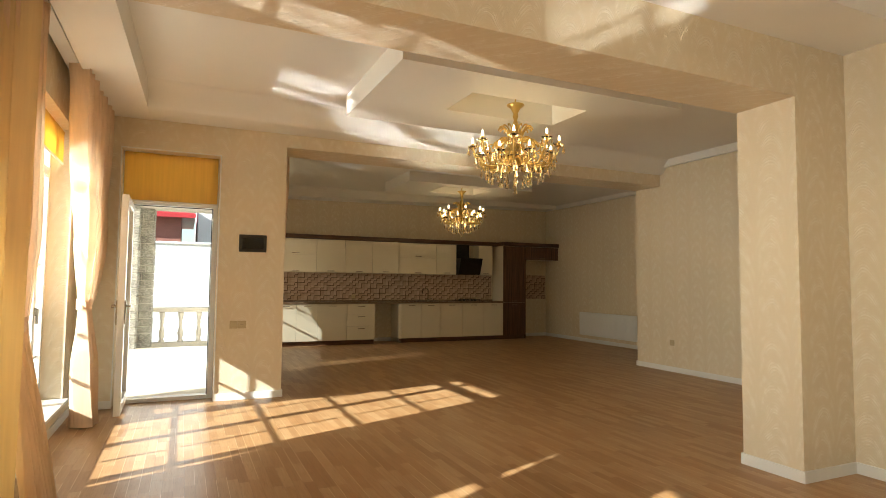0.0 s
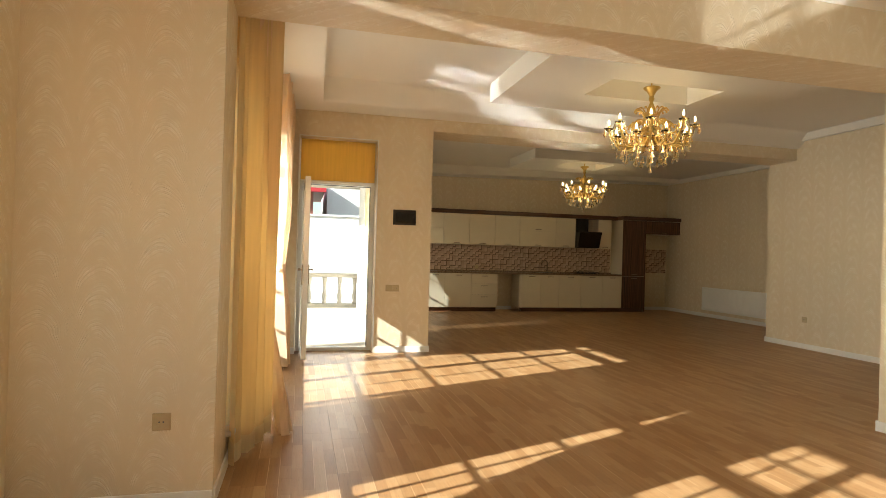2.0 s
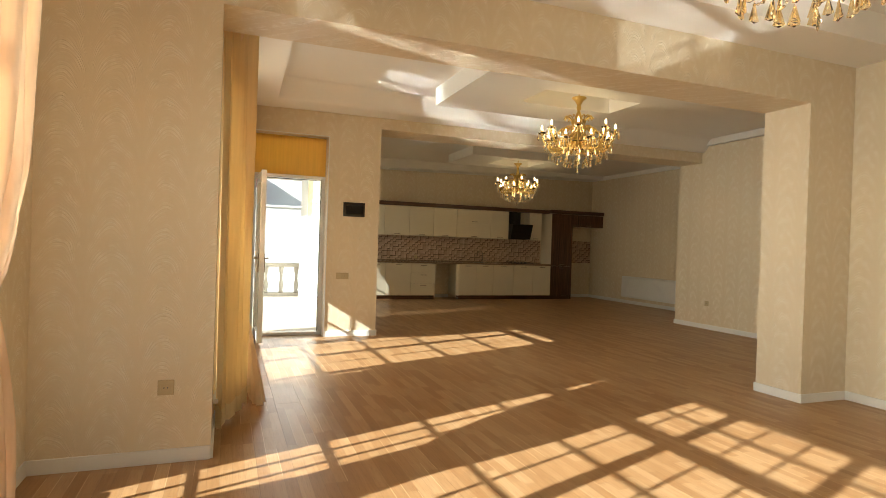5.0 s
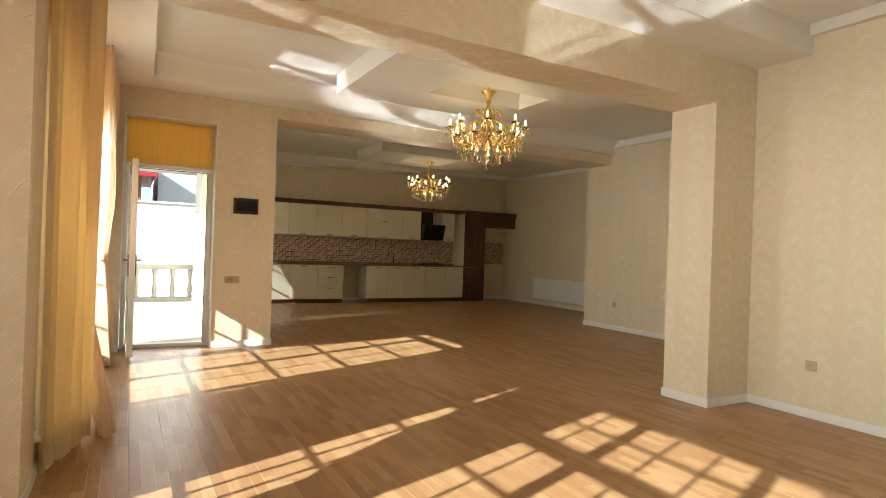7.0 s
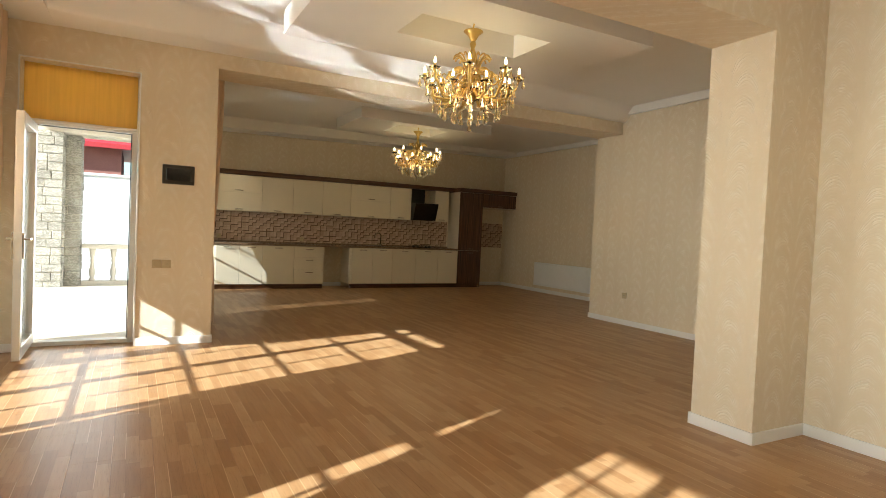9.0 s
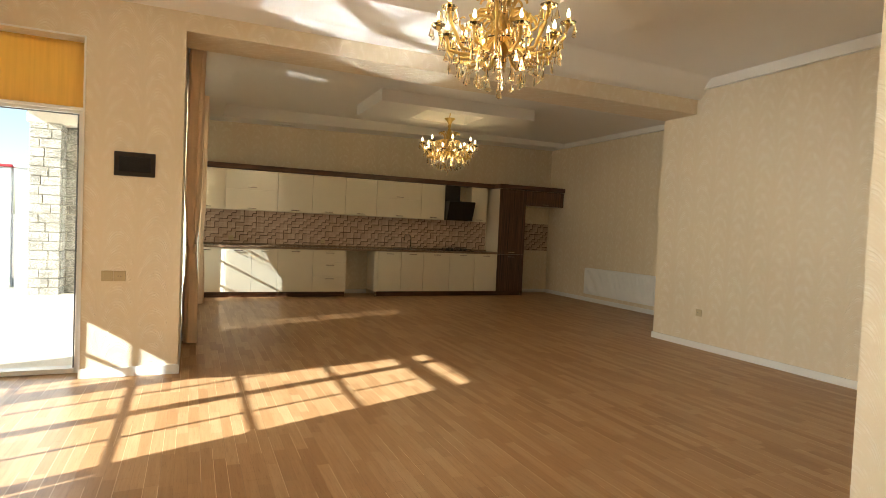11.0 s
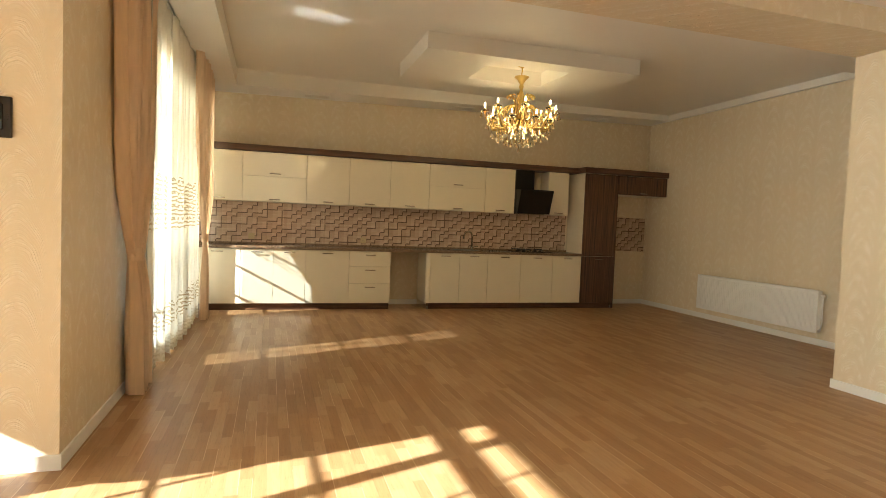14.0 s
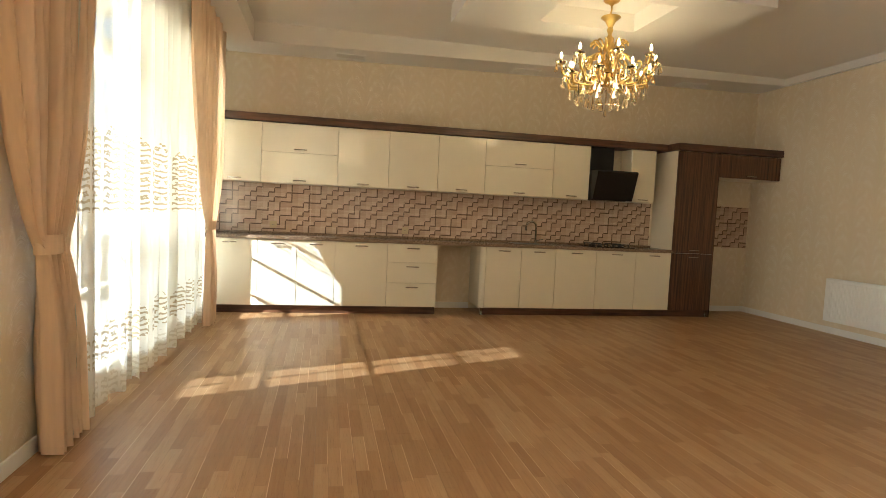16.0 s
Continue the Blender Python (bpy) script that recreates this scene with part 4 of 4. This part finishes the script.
def soffit_vent(x):
    z = 3.06 + 0.13 * (x - 1.52) / 6.95
    v = thing("air_vent", (x, 12.26, z), "white slotted air vent in the soffit over the units", "air vent", "kitchen soffit vents")
    part("frame", boxes((-0.18, 0.18, -0.11, -0.095, -0.014, 0.004), (-0.18, 0.18, 0.095, 0.11, -0.014, 0.004), (-0.18, -0.165, -0.095, 0.095, -0.014, 0.004), (0.165, 0.18, -0.095, 0.095, -0.014, 0.004)), TRIM, v)
    part("backing", boxes((-0.165, 0.165, -0.095, 0.095, -0.004, 0.004)), CONCRETE, v)
    for k in range(13):
        part("slat", boxes((-0.156 + 0.025 * k, -0.143 + 0.025 * k, -0.095, 0.095, -0.012, -0.004)), TRIM, v)


for x in (2.6, 4.82, 7.2):
    soffit_vent(x)


# ---- chandeliers ----
def drop_mesh():
    bm = bmesh.new()
    top = bm.verts.new((0, 0, 0))
    mid = [bm.verts.new((r * math.cos(a), 0.35 * r * math.sin(a), -0.05)) for a, r in ((2 * math.pi * k / 6, 0.014) for k in range(6))]
    low = [bm.verts.new((1.25 * v.co.x, v.co.y, -0.062)) for v in mid]
    end = bm.verts.new((0, 0, -0.07))
    for k in range(6):
        bm.faces.new((top, mid[k], mid[(k + 1) % 6]))
        bm.faces.new((mid[k], low[k], low[(k + 1) % 6], mid[(k + 1) % 6]))
        bm.faces.new((low[k], end, low[(k + 1) % 6]))
    return mesh_of("crystal_drop", bm, CRYSTAL)


DROP = drop_mesh()


def bead_string(points, r):
    bm = bmesh.new()
    for p in points:
        bmesh.ops.create_icosphere(bm, subdivisions=1, radius=r, matrix=Matrix.Translation(p))
    return bm


def chandelier(at):
    c = thing("chandelier", at, "gold crystal chandelier with lit candle bulbs", "chandelier", "crystal chandeliers")
    for k in range(48):
        t, r = 2.4 * k, 0.12 + 0.006 * k
        d = new("crystal_drop", DROP)
        d.parent = c
        d.matrix_local = pose(r * math.cos(t), r * math.sin(t), -0.66 - 0.005 * (k % 7) * 3, 0, 0, 50 * k) @ Matrix.Scale(1.3, 4)
    part("canopy", lathe([(0.075, 0), (0.075, -0.012), (0.06, -0.03), (0.025, -0.045), (0.012, -0.06)], 24), GOLD, c, smooth=True)
    part("chain", tube([(0, 0, -0.05), (0.004, 0, -0.09), (-0.004, 0, -0.13), (0, 0, -0.17)], 0.008, 8), GOLD, c, smooth=True)
    part("upper_dish", lathe([(0.006, -0.16), (0.03, -0.165), (0.085, -0.16), (0.09, -0.168), (0.05, -0.2), (0.028, -0.24), (0.02, -0.26)], 24), GOLD, c, smooth=True)
    part("stem", lathe([(0.018, -0.24), (0.03, -0.28), (0.016, -0.32), (0.04, -0.38), (0.055, -0.44), (0.03, -0.5), (0.022, -0.54), (0.045, -0.58), (0.06, -0.63), (0.05, -0.7), (0.07, -0.74), (0.02, -0.8)], 20), GOLD, c, smooth=True)
    part("bowl", lathe([(0.03, -0.8), (0.09, -0.77), (0.15, -0.71), (0.16, -0.7), (0.15, -0.705), (0.085, -0.76), (0.02, -0.79)], 24), CRYSTAL, c, "amber glass bowl", smooth=True)

    def arm(ang, r, z, n_drop):
        ca, sa = math.cos(ang), math.sin(ang)
        prof = [(0.04, -0.68), (0.1, -0.72), (r * 0.5, -0.8), (r * 0.75, -0.8), (r * 0.95, z - 0.09), (r, z - 0.01)]
        pts = []
        for k in range(len(prof) - 1):
            for q in range(4):
                f = q / 4
                pts.append((prof[k][0] * (1 - f) + prof[k + 1][0] * f, prof[k][1] * (1 - f) + prof[k + 1][1] * f))
        pts.append(prof[-1])
        a = part("arm", tube([(d * ca, d * sa, zz) for d, zz in pts], 0.011, 8), GOLD, c, smooth=True)
        sc = [(0.3 * r + 0.1 * math.cos(t) * (1 - t / 9), -0.6 + 0.1 * math.sin(t) * (1 - t / 9)) for t in (k * 0.45 for k in range(15))]
        part("scroll", tube([(d * ca, d * sa, zz) for d, zz in sc], [0.012 - 0.0005 * k for k in range(15)], 6), GOLD, c, smooth=True)
        curl = [(0.72 * r + 0.07 * math.cos(2.2 + t) * (1 - t / 9), z - 0.06 + 0.075 * math.sin(2.2 + t) * (1 - t / 9)) for t in (k * 0.45 for k in range(14))]
        part("scroll", tube([(d * ca, d * sa, zz) for d, zz in curl], [0.01 - 0.0004 * k for k in range(14)], 6), GOLD, c, smooth=True)
        leaf = [(0.12 + 0.05 * math.cos(t), -0.42 - 0.03 * t + 0.07 * math.sin(t)) for t in (k * 0.4 for k in range(12))]
        part("scroll", tube([(d * ca, d * sa, zz) for d, zz in leaf], [0.009 - 0.0004 * k for k in range(12)], 6), GOLD, c, smooth=True)
        cx, cy = r * ca, r * sa
        part("drip_cup", lathe([(0.01, z - 0.03), (0.04, z - 0.012), (0.054, z + 0.004), (0.051, z + 0.006), (0.04, z - 0.004), (0.012, z)], 14, (cx, cy, 0)), CRYSTAL, c, "amber glass drip cup", smooth=True)
        cn = part("candle", lathe([(0.013, z - 0.002), (0.013, z + 0.032), (0.009, z + 0.038)], 12, (cx, cy, 0)), CANDLE, c, smooth=True)
        part("bulb", lathe([(0.007, z + 0.036), (0.0105, z + 0.048), (0.0115, z + 0.058), (0.007, z + 0.078), (0.002, z + 0.094)], 10, (cx, cy, 0)), FLAME, cn, "lit flame-shaped bulb", smooth=True)
        for k in range(n_drop):
            t = ang + 2 * math.pi * (k + 0.5) / n_drop
            d = new("crystal_drop", DROP)
            d.parent = c
            d.matrix_local = pose(cx + 0.05 * math.cos(t), cy + 0.05 * math.sin(t), z - 0.008, 0, 0, math.degrees(t)) @ Matrix.Scale(1.15, 4)
        d = new("crystal_drop", DROP)
        d.parent = c
        d.matrix_local = pose(cx * 0.8, cy * 0.8, -0.82, 0, 0, math.degrees(ang) + 90) @ Matrix.Scale(1.3, 4)

    for k in range(8):
        arm(2 * math.pi * k / 8 + 0.2, 0.43, -0.58, 5)
    for k in range(8):
        arm(2 * math.pi * k / 8 + 0.6, 0.37, -0.7, 4)
    for k in range(12):
        t = 2 * math.pi * k / 12
        tagged(part("bead_string", bead_string([(0.15 * math.cos(t) + (0.12 * math.cos(t)) * f, 0.15 * math.sin(t) + 0.12 * math.sin(t) * f, -0.71 - 0.16 * f - 0.06 * math.sin(math.pi * f)) for f in (q / 7 for q in range(8))], 0.008), CRYSTAL, c), kind="stuff")
        for r, z, s in ((0.27, -0.85, 1.5), (0.16, -0.89, 1.5), (0.34, -0.8, 1.4)):
            d = new("crystal_drop", DROP)
            d.parent = c
            d.matrix_local = pose(r * math.cos(t), r * math.sin(t), z, 0, 0, math.degrees(t) + 70) @ Matrix.Scale(s, 4)
    tagged(part("bead_string", bead_string([(0, 0, -0.8 - 0.018 * k) for k in range(10)], 0.01), CRYSTAL, c), kind="stuff")
    d = new("crystal_drop", DROP)
    d.parent = c
    d.matrix_local = pose(0, 0, -0.975) @ Matrix.Scale(1.4, 4)
    return c


ch = chandelier((2.94, 4.98, CEIL_Z))
copy_thing(ch, pose(4.87, 10.12, CEIL_Z + 0.0, 0, 0, 17))
copy_thing(ch, pose(1.25, 0.75, CEIL_Z, 0, 0, 40))


# ---- outside ----
structure("ground", boxes((-400, 400, -400, 400, -0.8, -0.6)), EARTH, "dry open ground reaching the horizon", "ground")
structure("terrace", boxes((-6.2, -2.3, -6, 13.6, -0.6, -0.05), (-2.3, -1.39, 3.11, 13.6, -0.6, -0.05), (-1.39, 0.655, 7.28, 13.6, -0.6, -0.05), (0.655, 3.0, 12.85, 13.6, -0.6, -0.05)), TILES, "pale polished terrace paving", "terrace")
for r in ((-2.31, -2.295, -5.35, -2.3, -0.1, 3.4), (-2.31, -2.295, 2.2, 3.1, -0.1, 3.4), (-1.4, -1.385, 6.42, 7.28, -0.1, 3.4),
          (-1.38, DX0, 7.272, 7.285, -0.1, 3.4), (DX1, 0.655, 7.272, 7.285, -0.1, 3.4), (DX0, DX1, 7.272, 7.285, DTOP, 3.4),
          (0.64, 0.655, 7.29, 8.64, -0.1, 3.4), (0.64, 0.655, 11.75, 12.84, -0.1, 3.4), (0.64, 0.655, 8.64, 11.75, HEAD, 3.4)):
    structure("facade", boxes(r), RENDER, "white rendered house facade", "wall")


def balustrade(x0, x1, y, z0, n):
    b = thing("balustrade", (0, 0, 0), "sandy stone balustrade with turned balusters", "balustrade")
    part("rail", boxes((x0, x1, y - 0.09, y + 0.09, z0 + 0.71, z0 + 0.8), bevel=0.012), CONCRETE, b)
    part("plinth", boxes((x0, x1, y - 0.09, y + 0.09, z0, z0 + 0.09), bevel=0.008), CONCRETE, b)
    me = mesh_of("baluster", lathe([(0.055, 0.09), (0.055, 0.13), (0.032, 0.15), (0.05, 0.22), (0.056, 0.28), (0.036, 0.37), (0.026, 0.44), (0.036, 0.49), (0.027, 0.52), (0.045, 0.59), (0.05, 0.64), (0.055, 0.67), (0.055, 0.71)], 14), CONCRETE, True)
    for k in range(n):
        o = new("baluster", me)
        o.parent = b
        o.location = (x0 + (x1 - x0) * (k + 0.5) / n, y, z0)


balustrade(-0.6, 2.9, 13.3, -0.05, 10)


def stone_pillar(x0, x1, y0, y1, z0, z1):
    """Courses of carved stone blocks on a core."""
    p = thing("stone_pillar", (0, 0, 0), "terrace pillar faced in carved grey stone", "pillar")
    part("core", boxes((x0 + 0.02, x1 - 0.02, y0 + 0.02, y1 - 0.02, z0, z1)), CONCRETE, p)
    z, k = z0, 0
    rnd = random.Random(4)
    while z < z1 - 0.05:
        h = min(0.15, z1 - z)
        cut = x0 + (x1 - x0) * rnd.uniform(0.3, 0.7)
        for a, b in ((x0, cut), (cut, x1)):
            part("stone_block", boxes((a + 0.004, b - 0.004, y0 - 0.012 * rnd.random(), y0 + 0.1, z + 0.005, z + h - 0.005), bevel=0.01), STONE, p)
        cut = y0 + 0.1 + (y1 - y0 - 0.1) * rnd.uniform(0.3, 0.7)
        for a, b in ((y0 + 0.1, cut), (cut, y1)):
            part("stone_block", boxes((x1 - 0.1, x1 + 0.012 * rnd.random(), a + 0.004, b - 0.004, z + 0.005, z + h - 0.005), bevel=0.01), STONE, p)
        z += h
    part("lintel", boxes((x0 - 0.05, x1 + 1.9, y0 + 0.05, y1 - 0.05, z1, z1 + 0.35), bevel=0.02), CONCRETE, p)


stone_pillar(-1.3, -0.86, 12.6, 13.0, -0.05, 2.75)
stone_pillar(-1.3, -0.61, 13.005, 13.4, -0.05, 2.75)


def garden_wall(name, x0, x1, y0, y1, top, coping, label):
    g = tagged(part(name, boxes((x0, x1, y0, y1, -0.6, top)), RENDER), label, "garden wall", kind="structure")
    part("coping", boxes((x0 - 0.04, x1 + 0.04, y0 - 0.05, y1 + 0.05, top, top + 0.07), bevel=0.02), coping, g)


RED_COPED = "white rendered boundary wall with red coping"
garden_wall("garden_wall", -14, -3.05, 19.0, 19.25, 2.4, REDTILE, RED_COPED)
garden_wall("garden_wall", -2.95, 8, 19.0, 19.25, 2.4, RENDER, "white rendered boundary wall with plain white coping")
garden_wall("garden_wall", -8.2, -8.0, -12, 18.9, 1.5, REDTILE, RED_COPED)


def house(x0, x1, y0, y1, eave, label, wall):
    h = thing("house", (0, 0, 0), label, "house")
    part("wall", boxes((x0, x1, y0, y1, -0.6, eave)), wall, h)
    bm = bmesh.new()
    o = 0.5
    lo = [bm.verts.new(p) for p in ((x0 - o, y0 - o, eave), (x1 + o, y0 - o, eave), (x1 + o, y1 + o, eave), (x0 - o, y1 + o, eave))]
    m = (y0 + y1) / 2
    hi = [bm.verts.new((x0 + 1.0, m, eave + 1.6)), bm.verts.new((x1 - 1.0, m, eave + 1.6))]
    bm.faces.new(lo[::-1])
    bm.faces.new((lo[0], lo[1], hi[1], hi[0]))
    bm.faces.new((lo[2], lo[3], hi[0], hi[1]))
    bm.faces.new((lo[1], lo[2], hi[1]))
    bm.faces.new((lo[3], lo[0], hi[0]))
    part("roof", bm, REDTILE, h)
    part("fascia", boxes((x0 - o, x1 + o, y0 - o - 0.03, y0 - o, eave - 0.15, eave + 0.02), bevel=0.01), REDTILE, h)
    return h


house(-2.9, -0.2, 24.0, 30.0, 3.8, "dull red brick house under a red roof", REDBRICK)
house(0.4, 7.0, 25.0, 32.0, 6.5, "tall white rendered house with red edging", RENDER)

# ---- splashback tiles ----
sp = tagged(new("splashback"), "splashback of brown tiles with a painted interlocking relief look", "splashback", kind="structure")
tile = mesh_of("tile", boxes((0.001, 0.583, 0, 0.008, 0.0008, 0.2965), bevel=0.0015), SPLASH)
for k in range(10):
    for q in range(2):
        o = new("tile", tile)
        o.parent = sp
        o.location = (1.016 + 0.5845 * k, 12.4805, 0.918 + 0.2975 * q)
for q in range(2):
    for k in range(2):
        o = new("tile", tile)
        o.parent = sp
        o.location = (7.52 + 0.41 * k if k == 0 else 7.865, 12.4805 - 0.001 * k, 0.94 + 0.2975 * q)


# ---- floorboards ----
def floorboards():
    """Laminate boards laid along y in staggered rows, with narrow grooves between them."""
    fl = tagged(new("floor"), "warm oak laminate floor laid in three-strip boards", "floor", kind="structure")
    W, L, gap = 0.195, 1.29, 0.0004
    b = 0.0005
    vs = [(0, 0, -0.012), (W - gap, 0, -0.012), (W - gap, L - gap, -0.012), (0, L - gap, -0.012),
          (0, 0, -b), (W - gap, 0, -b), (W - gap, L - gap, -b), (0, L - gap, -b),
          (b, b, 0), (W - gap - b, b, 0), (W - gap - b, L - gap - b, 0), (b, L - gap - b, 0)]
    fs = [(0, 1, 5, 4), (1, 2, 6, 5), (2, 3, 7, 6), (3, 0, 4, 7), (4, 5, 9, 8), (5, 6, 10, 9), (6, 7, 11, 10), (7, 4, 8, 11), (8, 9, 10, 11)]
    me = bpy.data.meshes.new("floorboard")
    me.from_pydata(vs, [], fs)
    me.materials.append(OAK)
    rooms = [(-1.95, 4.37, -5.0, 2.68), (-1.04, 6.82, 2.68, 6.92), (DX0, DX1, 6.92, 7.12), (1.0, 8.48, 6.92, 12.5)]
    far_v, far_f, count = [], [], 0
    i, x = 0, -2.34
    while x < 8.5:
        y = -5.0 - (0.43 * (i % 3)) - 0.07 * (i % 5)
        while y < 12.5:
            for a, c, d, e in rooms:
                x0, x1, y0, y1 = max(x, a), min(x + W, c), max(y, d), min(y + L, e)
                if x1 - x0 < 0.004 or y1 - y0 < 0.004:
                    continue
                whole = x1 - x0 > W - 1e-6 and y1 - y0 > L - 1e-6
                if whole and -1.9 < x < 4.5 and 0.6 < y < 10.5 and count < 300:
                    count += 1
                    ob = new("board", me)
                    ob.location = (x, y, 0)
                    ob.parent = fl
                else:
                    o = len(far_v)
                    sx, sy = (x1 - x0) / W, (y1 - y0) / L
                    far_v += [(v[0] * sx + x0, v[1] * sy + y0, v[2]) for v in vs]
                    far_f += [tuple(k + o for k in f) for f in fs]
            y += L
        x += W
        i += 1
    rest = bpy.data.meshes.new("boards")
    rest.from_pydata(far_v, [], far_f)
    rest.materials.append(OAK)
    ob = new("boards", rest)
    ob.parent = fl
    tagged(ob, kind="stuff")


floorboards()
